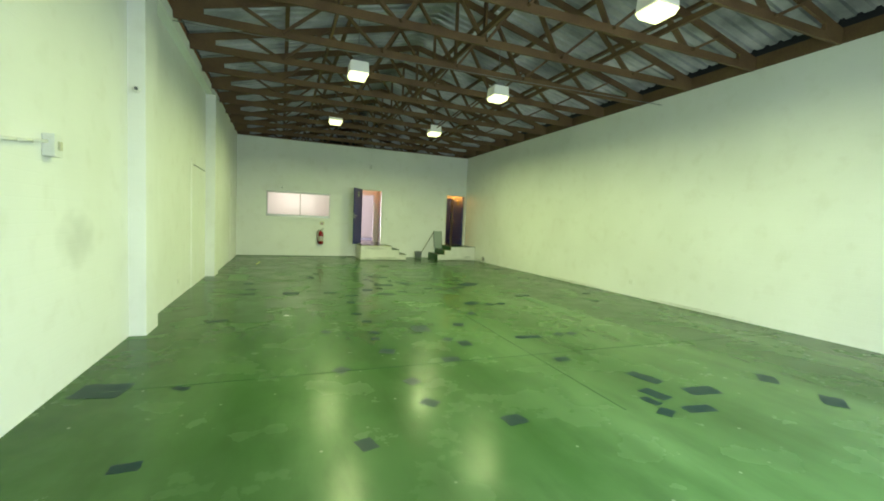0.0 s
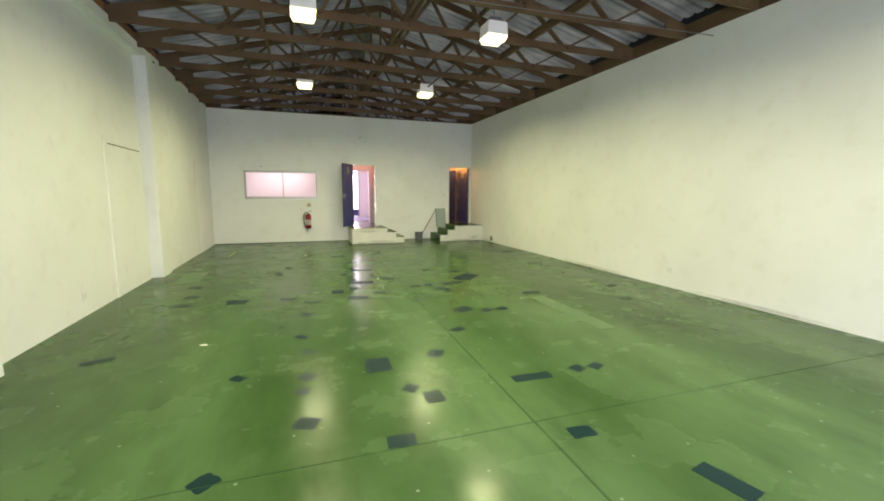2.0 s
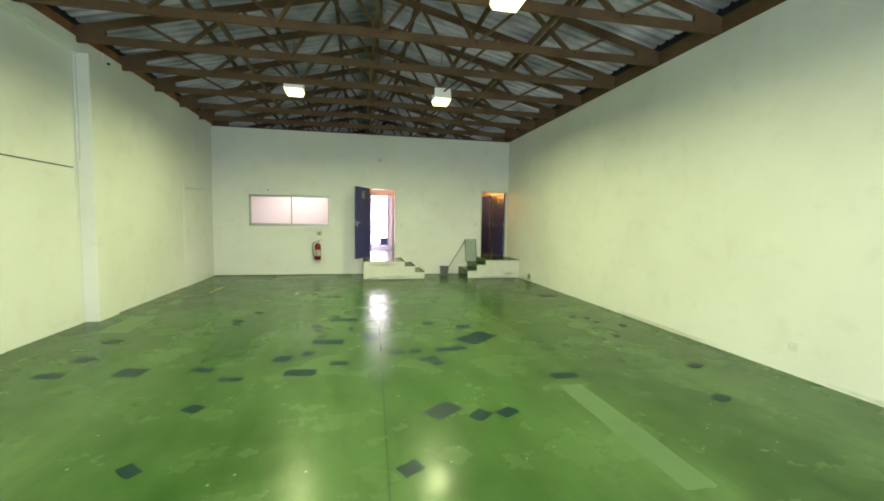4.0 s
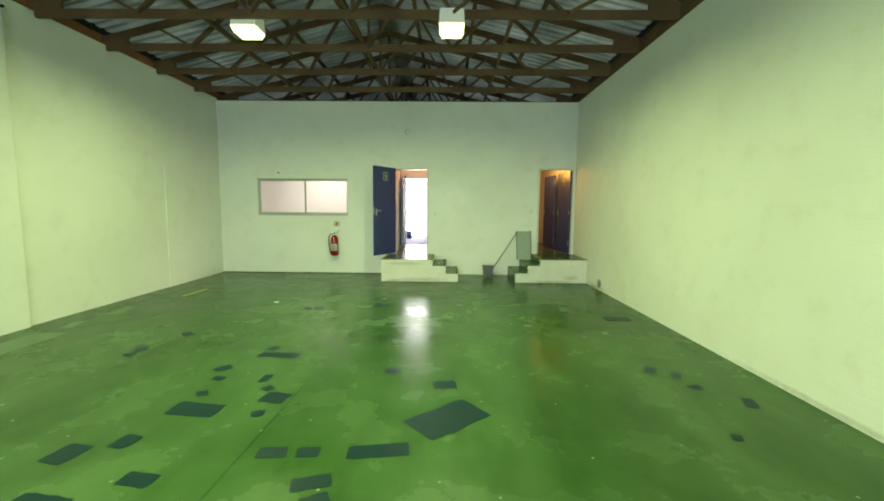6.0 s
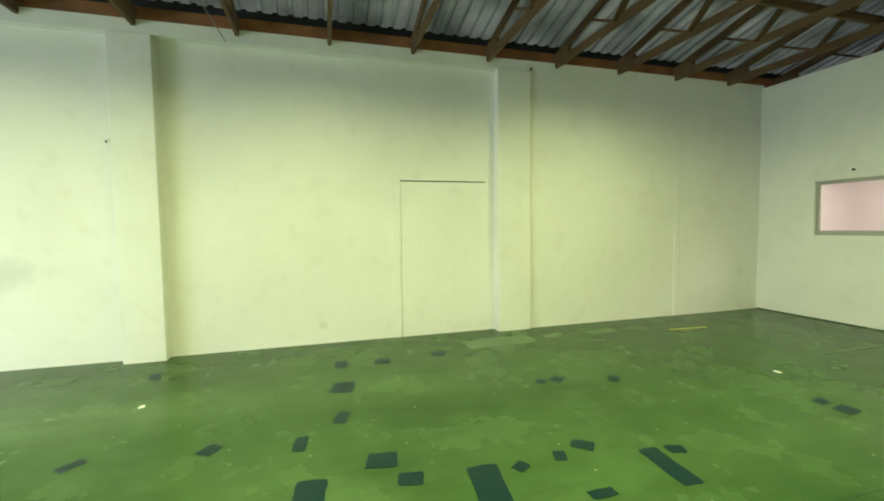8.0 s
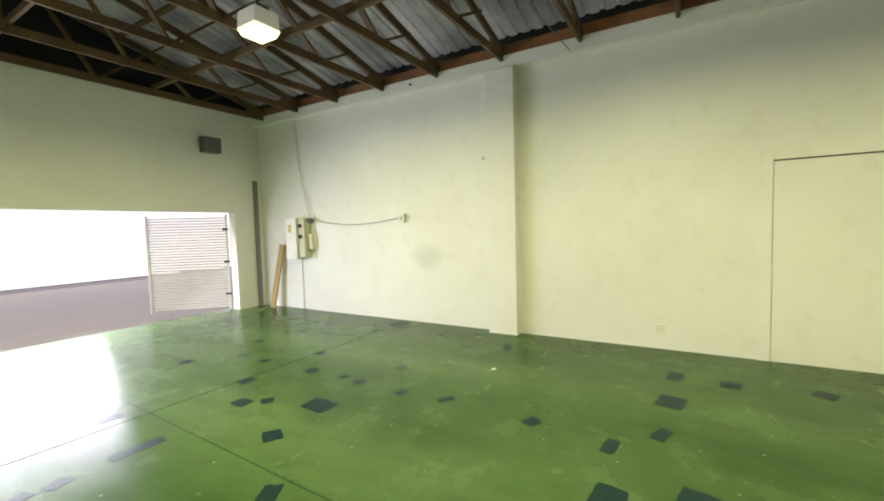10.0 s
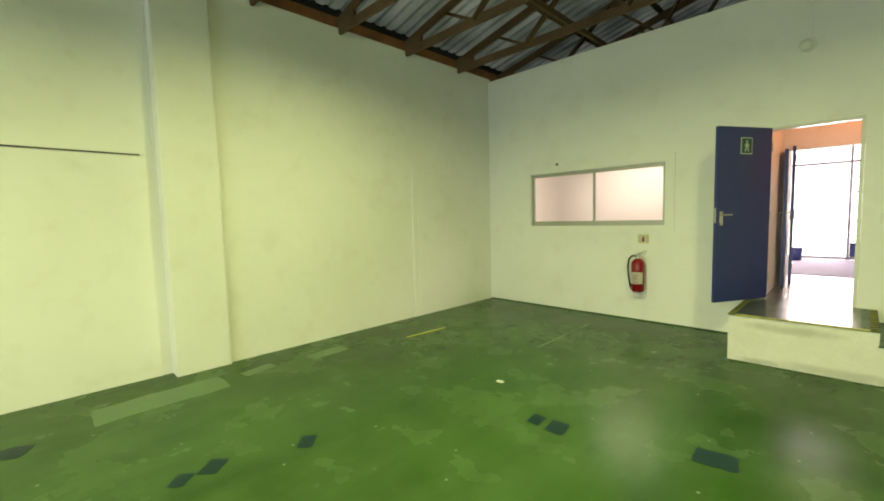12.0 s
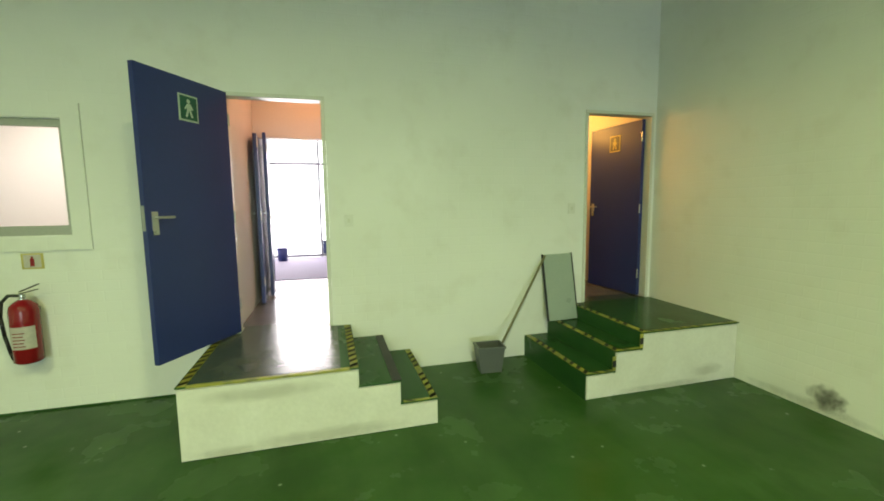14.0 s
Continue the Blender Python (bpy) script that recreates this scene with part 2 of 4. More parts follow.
SIGN_GREEN = material("sign_green", (0.01, 0.1, 0.06), 0.4)
SIGN_OLIVE = material("sign_dark", (0.05, 0.05, 0.02), 0.4)
SIGN_WHITE = material("sign_white", (0.55, 0.65, 0.55), 0.4)
SIGN_YELLOW = material("sign_yellow", (0.6, 0.5, 0.16), 0.4)
GREY = material("grey_plastic", (0.13, 0.14, 0.14), 0.45, 0, 0.15)
BOARD = material("grey_laminate", (0.36, 0.42, 0.37), 0.3, 0, 0.1)
BROOM = material("broom_wood", (0.24, 0.22, 0.12), 0.55, 0, 0.2)
PINE = material("new_pine", (0.55, 0.38, 0.16), 0.6, 0, 0.2, 5, 0.2, 40, (0.4, 0.25, 0.1))
STEEL = material("grey_steel", (0.28, 0.28, 0.28), 0.5, 0.5, 0.2)
HALL_FLOOR = material("grey_tile_floor", (0.2, 0.18, 0.2), 0.22, 0, 0.2, 2)
PLASTER = material("pink_white_plaster", (0.78, 0.74, 0.72), 0.6, 0, 0.06)
GATE_WHITE = material("white_gate_paint", (0.78, 0.76, 0.78), 0.45, 0, 0.1)
GROUND = material("concrete_yard", (0.36, 0.35, 0.33), 0.8, 0, 0.2, 1.5)
LENS = glow("lamp_lens", (1.0, 0.97, 0.45), 3.0)
YARD = glow("glowing_yard_distance", (0.95, 0.97, 1.0), 1.6)
DAZZLE = glow("glowing_outdoors", (0.95, 0.94, 1.0), 3.8)
HOUSING = glow("lamp_housing", (1.0, 0.98, 0.8), 0.12)
FRAME_GREY = material("grey_frame_paint", (0.3, 0.29, 0.35), 0.5)
CARPET = material("grey_violet_carpet", (0.2, 0.19, 0.27), 0.9, 0, 0.2, 4, 0.4, 90)
GLASS = clear_glass()
FROSTED = clear_glass()
FROSTED.name = "frosted_glass"
FROSTED.node_tree.nodes["Principled BSDF"].inputs["Roughness"].default_value = 0.45


# ---- helpers ----
def bx(bm, x0, y0, z0, x1, y1, z1, bevel=0.0):
    c = Vector(((x0 + x1) / 2, (y0 + y1) / 2, (z0 + z1) / 2))
    made = bmesh.ops.create_cube(bm, size=1, matrix=Matrix.LocRotScale(c, None, (abs(x1 - x0), abs(y1 - y0), abs(z1 - z0))))
    if bevel:
        edges = list({e for v in made["verts"] for e in v.link_edges})
        bmesh.ops.bevel(bm, geom=edges, offset=bevel, segments=2, affect="EDGES", profile=0.6)
    return bm


def bar(bm, a, b, wide, deep, up=(0, 0, 1)):
    """A straight timber from a to b; deep is measured along up."""
    a, b = Vector(a), Vector(b)
    way = (b - a).normalized()
    side = way.cross(Vector(up)).normalized()
    top = side.cross(way)
    m = Matrix((side, way, top)).transposed().to_4x4()
    m.translation = (a + b) / 2
    bmesh.ops.create_cube(bm, size=1, matrix=m @ Matrix.Diagonal((wide, (b - a).length, deep, 1)))
    return bm


def rod(bm, a, b, r, r2=None, n=14):
    a, b = Vector(a), Vector(b)
    m = (b - a).to_track_quat("Z", "Y").to_matrix().to_4x4()
    m.translation = (a + b) / 2
    bmesh.ops.create_cone(bm, cap_ends=True, segments=n, radius1=r, radius2=r if r2 is None else r2, depth=(b - a).length, matrix=m)
    return bm


def tube(bm, points, r, n=8):
    for a, b in zip(points, points[1:]):
        rod(bm, a, b, r, n=n)
        bmesh.ops.create_uvsphere(bm, u_segments=n, v_segments=6, radius=r, matrix=Matrix.Translation(b))
    return bm


def mesh_of(name, bm, mat, smooth=False):
    data = bpy.data.meshes.new(name)
    if smooth:
        for f in bm.faces:
            f.smooth = len(f.verts) <= 4
    bm.to_mesh(data)
    bm.free()
    data.materials.append(mat)
    return data


def part(name, bm, mat, parent, label="", smooth=False):
    ob = new(name, mesh_of(name, bm, mat, smooth))
    ob.parent = parent
    return tagged(ob, label)


def thing(name, at, label, category, group="", kind=""):
    ob = new(name)
    ob.matrix_world = at
    return tagged(ob, label, category, group, kind)


def single(name, bm, mat, label, category, kind="", at=None, smooth=False, group=""):
    ob = new(name, mesh_of(name, bm, mat, smooth))
    if at is not None:
        ob.matrix_world = at
    return tagged(ob, label, category, group, kind)


def B(*a, bevel=0.0):
    return bx(bmesh.new(), *a, bevel=bevel)


# ---- structure ----
LEFT, RIGHT, BACK, TOP = -1.526, 7.18, 15.87, 4.11
FRONT = -0.1
ground = single("ground", B(-400, -400, -0.3, 400, 400, -0.16), GROUND, "pale concrete yard around the building", "ground", "structure")
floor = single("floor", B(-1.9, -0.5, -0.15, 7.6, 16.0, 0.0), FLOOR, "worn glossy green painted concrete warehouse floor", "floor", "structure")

bm = bmesh.new()
bx(bm, -1.85, -0.5, -0.15, LEFT, 22, 4.16)
single("wall_west", bm, WALL, "white painted brick warehouse wall", "wall", "structure")
bm = bmesh.new()
bx(bm, LEFT - 0.05, FRONT, 3.99, -1.40, BACK, 4.162)
single("ring_beam", bm, WALL, "white painted band along the wall top", "beam", "structure")
bm = bmesh.new()
bx(bm, LEFT - 0.05, 11.0, -0.1, -1.39, BACK + 0.05, 4.164)
single("wall_west_thickening", bm, WALL, "white painted thicker stretch of wall", "wall", "structure")
for y0, y1, face in ((5.56, 6.03, -1.36), (10.53, 11.07, -1.335)):
    single("pilaster", B(LEFT - 0.05, y0, -0.1, face, y1, 3.985, bevel=0.012), WALL, "white painted pilaster on the long wall", "column", "structure", group="wall pilasters")
single("wall_east", B(RIGHT, -0.5, -0.15, RIGHT + 0.3, 22, 4.11), WALL, "long bare white painted warehouse wall", "wall", "structure")

# back wall with its openings
W0, W1, WZ0, WZ1 = -0.46, 1.71, 1.405, 2.29
D0, D1, DZ0, DZ1 = 2.83, 3.655, 0.50, 2.56
E0, E1, EZ0, EZ1 = 6.29, 7.145, 0.525, 2.575
bm = bmesh.new()
T = BACK + 0.22
bx(bm, -1.6, BACK, -0.1, W0, T, 4.105)
bx(bm, W0, BACK, -0.1, W1, T, WZ0)
bx(bm, W0, BACK, WZ1, W1, T, 4.105)
bx(bm, W1, BACK, -0.1, D0, T, 4.105)
bx(bm, D0, BACK, -0.1, D1, T, DZ0 - 0.01)
bx(bm, D0, BACK, DZ1, D1, T, 4.105)
bx(bm, D1, BACK, -0.1, E0, T, 4.105)
bx(bm, E0, BACK, -0.1, E1, T, EZ0 - 0.01)
bx(bm, E0, BACK, EZ1, E1, T, 4.105)
bx(bm, E1, BACK, -0.1, RIGHT + 0.05, T, 4.105)
single("wall_north", bm, WALL, "white painted end wall with two raised doorways", "wall", "structure")

# front wall with the gate opening and the wide entrance
bm = bmesh.new()
Y0 = -0.34
bx(bm, -1.6, Y0, -0.1, -0.87, FRONT, 4.3)
bx(bm, -0.87, Y0, 2.1, 4.8, FRONT, 4.3)
bx(bm, 4.8, Y0, -0.1, RIGHT + 0.05, FRONT, 4.3)
single("wall_south", bm, WALL, "white painted front wall with an open entrance", "wall", "structure")

# roof: two pitched sheets of ribbed metal
RIDGE, SLOPE, EAVE = 2.84, 0.247, 4.33


def roof_sheet(name, x_eave):
    bm = bmesh.new()
    rows, y, pitch = [], -0.5, 0.19
    while y < 22:
        for dy, dz in ((0.0, 0.0), (0.105, 0.0), (0.125, 0.034), (0.17, 0.034)):
            z1 = EAVE + SLOPE * (RIDGE + 1.5)
            rows.append((bm.verts.new((x_eave, y + dy, EAVE + 0.1 - SLOPE * 0.5 + dz)), bm.verts.new((RIDGE, y + dy, z1 + 0.1 + dz))))
        y += pitch
    for (a, b), (c, d) in zip(rows, rows[1:]):
        bm.faces.new((a, b, d, c))
    bmesh.ops.solidify(bm, geom=bm.faces[:], thickness=0.003)
    return single(name, bm, TIN, "dull galvanised ribbed roof sheeting", "roof", "structure")


roof_sheet("ceiling_west", -2.0)
roof_sheet("ceiling_east", 2 * RIDGE + 2.0)
single("ridge_cap", bar(bmesh.new(), (RIDGE, -0.5, 5.54), (RIDGE, 22, 5.54), 0.5, 0.02), TIN, "galvanised ridge capping", "roof", "structure")
for name, x0, x1, z0, mat, label in (("wall_plate_west", -1.56, -1.44, 4.168, PLATE, "red-brown timber wall plate"), ("wall_plate_east", 7.185, 7.27, 4.116, TIMBER, "dark brown timber wall plate")):
    single(name, B(x0, FRONT, z0, x1, 22, 4.33, bevel=0.004), mat, label, "beam", "structure")
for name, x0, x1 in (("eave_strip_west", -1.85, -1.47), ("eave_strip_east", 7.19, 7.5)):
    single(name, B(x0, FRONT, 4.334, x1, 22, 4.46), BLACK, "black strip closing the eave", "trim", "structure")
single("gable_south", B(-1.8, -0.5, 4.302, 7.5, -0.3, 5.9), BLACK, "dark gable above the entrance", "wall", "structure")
# far gable and unseen deck are black in place of the void's shade
single("gable_north", B(-1.8, 21.8, 3.36, 7.5, 22.1, 5.9), BLACK, "far gable, black in place of the roof void's shade", "wall", "structure")
single("roof_void_deck", B(-1.5, T + 0.003, 3.2, 7.175, 21.8, 3.3), BLACK, "unseen black deck keeping the roof void dark", "ceiling", "structure")


# trusses
def truss(at):
    t = thing("roof_truss", at, "old brown timber roof truss spanning the warehouse", "roof truss", "roof trusses")
    h0, h1 = -1.43, 2 * RIDGE + 1.45
    rise = 0.22
    part("bottom_chord", bar(bmesh.new(), (h0 + 0.02, 0, 0.057), (h1 - 0.02, 0, 0.057), 0.04, 0.114), TIMBER, t)

    def top(x):
        return rise + SLOPE * ((x - h0) if x < RIDGE else (h1 - x)) - 0.06

    for x in (h0, h1):
        part("top_chord", bar(bmesh.new(), (x, 0.0, top(x)), (RIDGE, 0.0, top(RIDGE)), 0.038, 0.114), TIMBER, t)
    low = [h0 + 1.45, h0 + 2.95, RIDGE, h1 - 2.95, h1 - 1.45]
    high = [h0 + 0.85, h0 + 2.2, h0 + 3.55, h1 - 3.55, h1 - 2.2, h1 - 0.85]
    for i, x in enumerate(low):
        for hx in (high[i], high[i + 1]):
            side = 0.036 if (hx < x) else -0.036
            part("web", bar(bmesh.new(), (x, side, 0.06), (hx, side, top(hx)), 0.034, 0.085, (0, 1, 0.01)), TIMBER, t)
    part("king_post", bar(bmesh.new(), (RIDGE, 0.036, 0.06), (RIDGE, 0.036, top(RIDGE)), 0.034, 0.085, (0, 1, 0)), TIMBER, t)
    for x in (h0 + 0.2, h1 - 0.2):
        part("gusset", B(x - 0.2, -0.026, 0.02, x + 0.2, 0.026, 0.21), TIMBER, t)
    return t


first_truss = truss(pose(0, 0.278, 4.075))
for i in range(1, 17):
    copy_thing(first_truss, pose(0, 0.278 + 1.10 * i + 0.00275 * i * i, 4.075 + 0.001 * i))

for x in (0.71, 2.76, 5.0):
    single("ceiling_runner", B(x - 0.02, 0.2, 4.192, x + 0.02, 17.5, 4.27), TIMBER, "brown timber runner tying the trusses", "beam", group="truss runners")
for side in (-1, 1):
    for d in (1.55, 2.6, 3.65):
        x = RIDGE + side * (4.31 - d)
        z = 4.075 + 0.22 + SLOPE * d + 0.012
        single("purlin", B(x - 0.035, 0.0, z, x + 0.035, 21.7, z + 0.05), TIMBER, "brown timber purlin under the roof sheeting", "beam", group="roof purlins")

single("tie_wire", tube(bmesh.new(), [(-1.38, 6.85, 3.99), (1.5, 6.72, 3.975), (4.5, 6.6, 3.975), (7.18, 6.5, 3.99)], 0.006, 6), STEEL, "thin steel wire stretched across the room", "wire")


# ---- back rooms ----
def room(name, x0, x1, y0, y1, z0, z1, mat, base, skip=()):
    t = 0.12
    walls = {"w": (x0 - t, y0, z0 - 0.1, x0, y1, z1), "e": (x1, y0, z0 - 0.1, x1 + t, y1, z1), "n": (x0 - t, y1, z0 - 0.1, x1 + t, y1 + t, z1)}
    for k, b in walls.items():
        if k not in skip:
            single(name + "_wall_" + k, B(*b), mat, "plain plastered wall of a back room", "wall", "structure")
    single(name + "_floor", B(x0 - t, y0 - 0.0, z0 - 0.1, x1 + t, y1 + t, z0), base, "smooth grey floor of a back room", "floor", "structure")
    single(name + "_ceiling", B(x0 - t, y0, z1, x1 + t, y1 + t, z1 + 0.05), mat, "white back room ceiling", "ceiling", "structure")


R0 = T + 0.004
room("office", -1.45, 2.7, R0, 18.4, 0.3, 3.1, PLASTER, HALL_FLOOR)
room("corridor", 6.2, 7.16, R0, 19.6, 0.52, 3.1, PLASTER, HALL_FLOOR)

# passage behind the exit door, opening into a wider front room
bm = B(2.825, R0, 0.395, 3.96, 18.53, 0.495)
bx(bm, 3.96, 17.45, 0.395, 5.12, 18.53, 0.495)
bx(bm, 1.08, 18.53, 0.395, 5.12, 21.7, 0.495)
single("hall_floor", bm, HALL_FLOOR, "smooth shiny grey floor behind the exit door", "floor", "structure")
bm = B(2.825, R0, 3.1, 3.96, 18.53, 3.15)
bx(bm, 3.96, 17.45, 3.1, 5.12, 18.53, 3.15)
bx(bm, 1.08, 18.53, 3.1, 5.12, 21.7, 3.15)
single("hall_ceiling", bm, PLASTER, "white ceiling behind the exit door", "ceiling", "structure")
single("hall_wall_east", B(3.84, R0, 0.495, 3.96, 17.45, 3.1), PLASTER, "plastered passage wall", "wall", "structure")
single("front_room_wall_west", B(1.08, 18.53, 0.495, 1.2, 21.57, 3.1), PLASTER, "plastered wall of the front room", "wall", "structure")
single("front_room_wall_east", B(5.0, 17.57, 0.495, 5.12, 21.45, 3.1), PLASTER, "plastered wall of the front room", "wall", "structure")
single("front_room_wall_north", B(3.825, 21.45, 0.495, 5.12, 21.57, 3.1), PLASTER, "plastered wall beside the glazing", "wall", "structure")
bm = B(3.66, 17.45, 0.495, 5.12, 17.57, 3.099)
bx(bm, 2.822, 17.45, 2.43, 3.66, 17.57, 3.099)
single("hall_partition", bm, PLASTER, "plastered partition with an open doorway", "wall", "structure")

single("hall_carpet", B(1.203, 18.55, 0.4955, 4.997, 21.42, 0.503), CARPET, "grey-violet carpet in the front room", "carpet", "structure")
bin_ = thing("waste_bin", pose(2.72, 20.95, 0.503), "small dark blue bin on the carpet", "bin")
part("tub", rod(bmesh.new(), (0, 0, 0), (0, 0, 0.26), 0.09, 0.115), BLUE, bin_, smooth=True)
part("rim", rod(bmesh.new(), (0, 0, 0.26), (0, 0, 0.275), 0.12), BLUE, bin_)

# glazed front of the room
glazing = thing("window_2", pose(0, 21.45, 0), "tall steel-framed glazed door and window, glaring with daylight", "window", kind="structure")
for x in (1.225, 2.35, 3.49, 3.8):
    part("mullion", B(x - 0.022, -0.03, 0.5, x + 0.022, 0.03, 3.05), FRAME_GREY, glazing)
for z in (0.54, 2.51, 3.03):
    part("transom", B(1.21, -0.028, z - 0.025, 3.81, 0.028, z + 0.025), FRAME_GREY, glazing)
for z in (1.0, 1.3, 1.6, 1.9, 2.2, 2.77):
    part("glazing_bar", B(3.515, -0.02, z - 0.014, 3.775, 0.02, z + 0.014), FRAME_GREY, glazing)
part("push_bar", B(2.75, -0.05, 1.12, 3.44, -0.032, 1.15), FRAME_GREY, glazing)
part("kick_panel", B(3.515, -0.022, 0.57, 3.775, 0.022, 0.86), BLUE, glazing)
# glowing sheet in place of the sunlit outdoors beyond the glazing
single("backdrop", B(-3, 27.0, -0.16, 9, 27.3, 6), DAZZLE, "glowing white backdrop outside the glazing", "backdrop", "structure")


single("baseboard", B(-1.384, BACK - 0.004, 0.0, 2.688, BACK - 0.0005, 0.014), STEP_GREEN, "green paint band along the foot of the end wall", "baseboard", "structure")


# ---- window in the end wall ----
win = thing("window_1", pose(0, 0, 0), "wide internal window with aluminium frame and two panes", "window", kind="structure")
bm = bmesh.new()
for b in ((-0.555, WZ1 + 0.005, 1.84, 2.41), (-0.555, 1.287, 1.84, WZ0 - 0.005), (-0.555, WZ0 - 0.005, W0 - 0.005, WZ1 + 0.005), (W1 + 0.005, WZ0 - 0.005, 1.84, WZ1 + 0.005)):
    bx(bm, b[0], BACK - 0.018, b[1], b[2], BACK + 0.01, b[3])
part("surround", bm, WALL, win, "white painted timber surround")
bm = bmesh.new()
for b in ((W0, WZ1 - 0.055, W1, WZ1), (W0, WZ0, W1, WZ0 + 0.075), (W0, WZ0 + 0.075, W0 + 0.05, WZ1 - 0.055), (W1 - 0.03, WZ0 + 0.075, W1, WZ1 - 0.055)):
    bx(bm, b[0] + 0.001, BACK + 0.02, b[1], b[2] - 0.001, BACK + 0.075, b[3])
part("window_frame", bm, ALU, win)
part("mullion", B(0.655, BACK + 0.025, WZ0 + 0.075, 0.685, BACK + 0.07, WZ1 - 0.055), ALU, win)
for x0, x1 in ((W0 + 0.05, 0.655), (0.685, W1 - 0.03)):
    p = part("pane", B(x0, BACK + 0.045, WZ0 + 0.075, x1, BACK + 0.05, WZ1 - 0.055), FROSTED, win)
    p.visible_shadow = False


# ---- doors ----
def figure_sign(parent, x, z, w, h, y, ground_mat, mark, label):
    s = part("sign", B(x - w / 2, y, z - h / 2, x + w / 2, y + 0.004, z + h / 2), mark, parent, label)
    part("sign_field", B(x - w / 2 + 0.012, y + 0.004, z - h / 2 + 0.012, x + w / 2 - 0.012, y + 0.006, z + h / 2 - 0.012), ground_mat, s)
    bm = bmesh.new()
    bmesh.ops.create_uvsphere(bm, u_segments=10, v_segments=6, radius=0.016, matrix=Matrix.Translation((x, y + 0.006, z + h * 0.26)) @ Matrix.Diagonal((1, 0.1, 1, 1)))
    bar(bm, (x, y + 0.0075, z + h * 0.16), (x, y + 0.0075, z - h * 0.08), 0.003, 0.035, (1, 0, 0))
    for s1 in (-1, 1):
        bar(bm, (x + s1 * 0.006, y + 0.0075, z - h * 0.05), (x + s1 * 0.026, y + 0.0075, z - h * 0.34), 0.003, 0.014, (1, 0, 0))
        bar(bm, (x + s1 * 0.012, y + 0.0075, z + h * 0.14), (x + s1 * 0.034, y + 0.0075, z - h * 0.05), 0.003, 0.01, (1, 0, 0))
    part("sign_mark", bm, mark, s)


def door_leaf(name, at, wide, high, label, side, field=None, mark=None, sign_label="", kind="structure"):
    """A flush door hung at its local origin; side is the face that bears the sign."""
    d = thing(name, at, label, "door", kind=kind)
    part("leaf", B(0, -0.02, 0, wide, 0.02, high, bevel=0.003), BLUE, d)
    for s in (-1, 1):
        plate = part("handle_plate", B(wide - 0.085, s * 0.02, 0.9, wide - 0.04, s * 0.028, 1.06, bevel=0.002), CHROME, d, "satin steel handle plate")
        bm = bmesh.new()
        rod(bm, (wide - 0.062, s * 0.028, 1.02), (wide - 0.062, s * 0.065, 1.02), 0.009)
        rod(bm, (wide - 0.055, s * 0.062, 1.02), (wide - 0.18, s * 0.062, 1.02), 0.009)
        part("lever", bm, CHROME, plate)
    for z in (0.25, 1.0, 1.8):
        part("hinge", rod(bmesh.new(), (-0.004, side * 0.024, z - 0.05), (-0.004, side * 0.024, z + 0.05), 0.007), CHROME, d)
    part("lock_face", B(wide, -0.011, 0.93, wide + 0.003, 0.011, 1.1), CHROME, d)
    if field:
        figure_sign(d, wide * 0.49, high - 0.215, 0.17, 0.19, 0.021 if side > 0 else -0.027, field, mark, sign_label)
    return d


def door_frame(name, x0, x1, z0, z1, mat, hinge_label):
    f = thing(name, pose(0, 0, 0), hinge_label, "door frame", kind="structure")
    for xa, xb in ((x0, x0 + 0.035), (x1 - 0.035, x1)):
        part("jamb", B(xa + 0.001, BACK - 0.012, z0, xb - 0.001, BACK + 0.12, z1 - 0.036, bevel=0.004), mat, f)
    part("head", B(x0 + 0.001, BACK - 0.012, z1 - 0.035, x1 - 0.001, BACK + 0.12, z1 - 0.001, bevel=0.004), mat, f)
    return f


door_frame("door_1", D0, D1, DZ0, DZ1, CREAM, "white painted steel door frame")
door_leaf("door_2", pose(2.862, 15.85, 0.522, 0, 0, -119.6), 0.80, 2.025, "open blue flush door with a green exit sign", 1, SIGN_GREEN, SIGN_WHITE, "green running figure exit sign")
door_frame("door_3", E0, E1, EZ0, EZ1, CREAM, "cream painted door frame of the corridor")
door_leaf("door_4", pose(7.09, 15.95, 0.535, 0, 0, 95), 0.83, 1.99, "open dark blue door with a yellow figure sign", 1, SIGN_OLIVE, SIGN_YELLOW, "yellow figure sign on dark field")
door_leaf("door_5", pose(7.01, 17.1, 0.535, 0, 0, 96.6), 0.78, 1.98, "dark blue door further down the corridor", 1)
door_leaf("door_6", pose(2.945, 17.42, 0.51, 0, 0, 95), 0.8, 1.98, "open blue door inside the back hall", -1)
door_leaf("door_7", pose(2.905, 16.98, 0.51, 0, 0, 95), 0.42, 1.9, "blue door standing against the hall wall", -1)


# ---- stairs ----
def hazard_tape(parent, a, b, wide, up=(0, 0, 1)):
    """Yellow tape with slanting black bars from a to b."""
    a, b, up = Vector(a), Vector(b), Vector(up)
    way = (b - a).normalized()
    side = way.cross(up).normalized()
    tape = part("hazard_tape", bar(bmesh.new(), a, b, wide, 0.003, up), YELLOW, parent, "worn yellow and black hazard tape")
    bm = bmesh.new()
    n = int((b - a).length / 0.1)
    for i in range(n):
        c = a + way * (0.05 + 0.1 * i) + up * 0.0025
        if random.random() < 0.25:
            continue
        q = [c + way * u + side * v for u, v in ((-0.045, -wide / 2), (0.0, -wide / 2), (0.042, wide / 2), (-0.003, wide / 2))]
        bm.faces.new([bm.verts.new(p) for p in q])
    bmesh.ops.solidify(bm, geom=bm.faces[:], thickness=0.0015)
    part("tape_bar", bm, BLACK, tape)


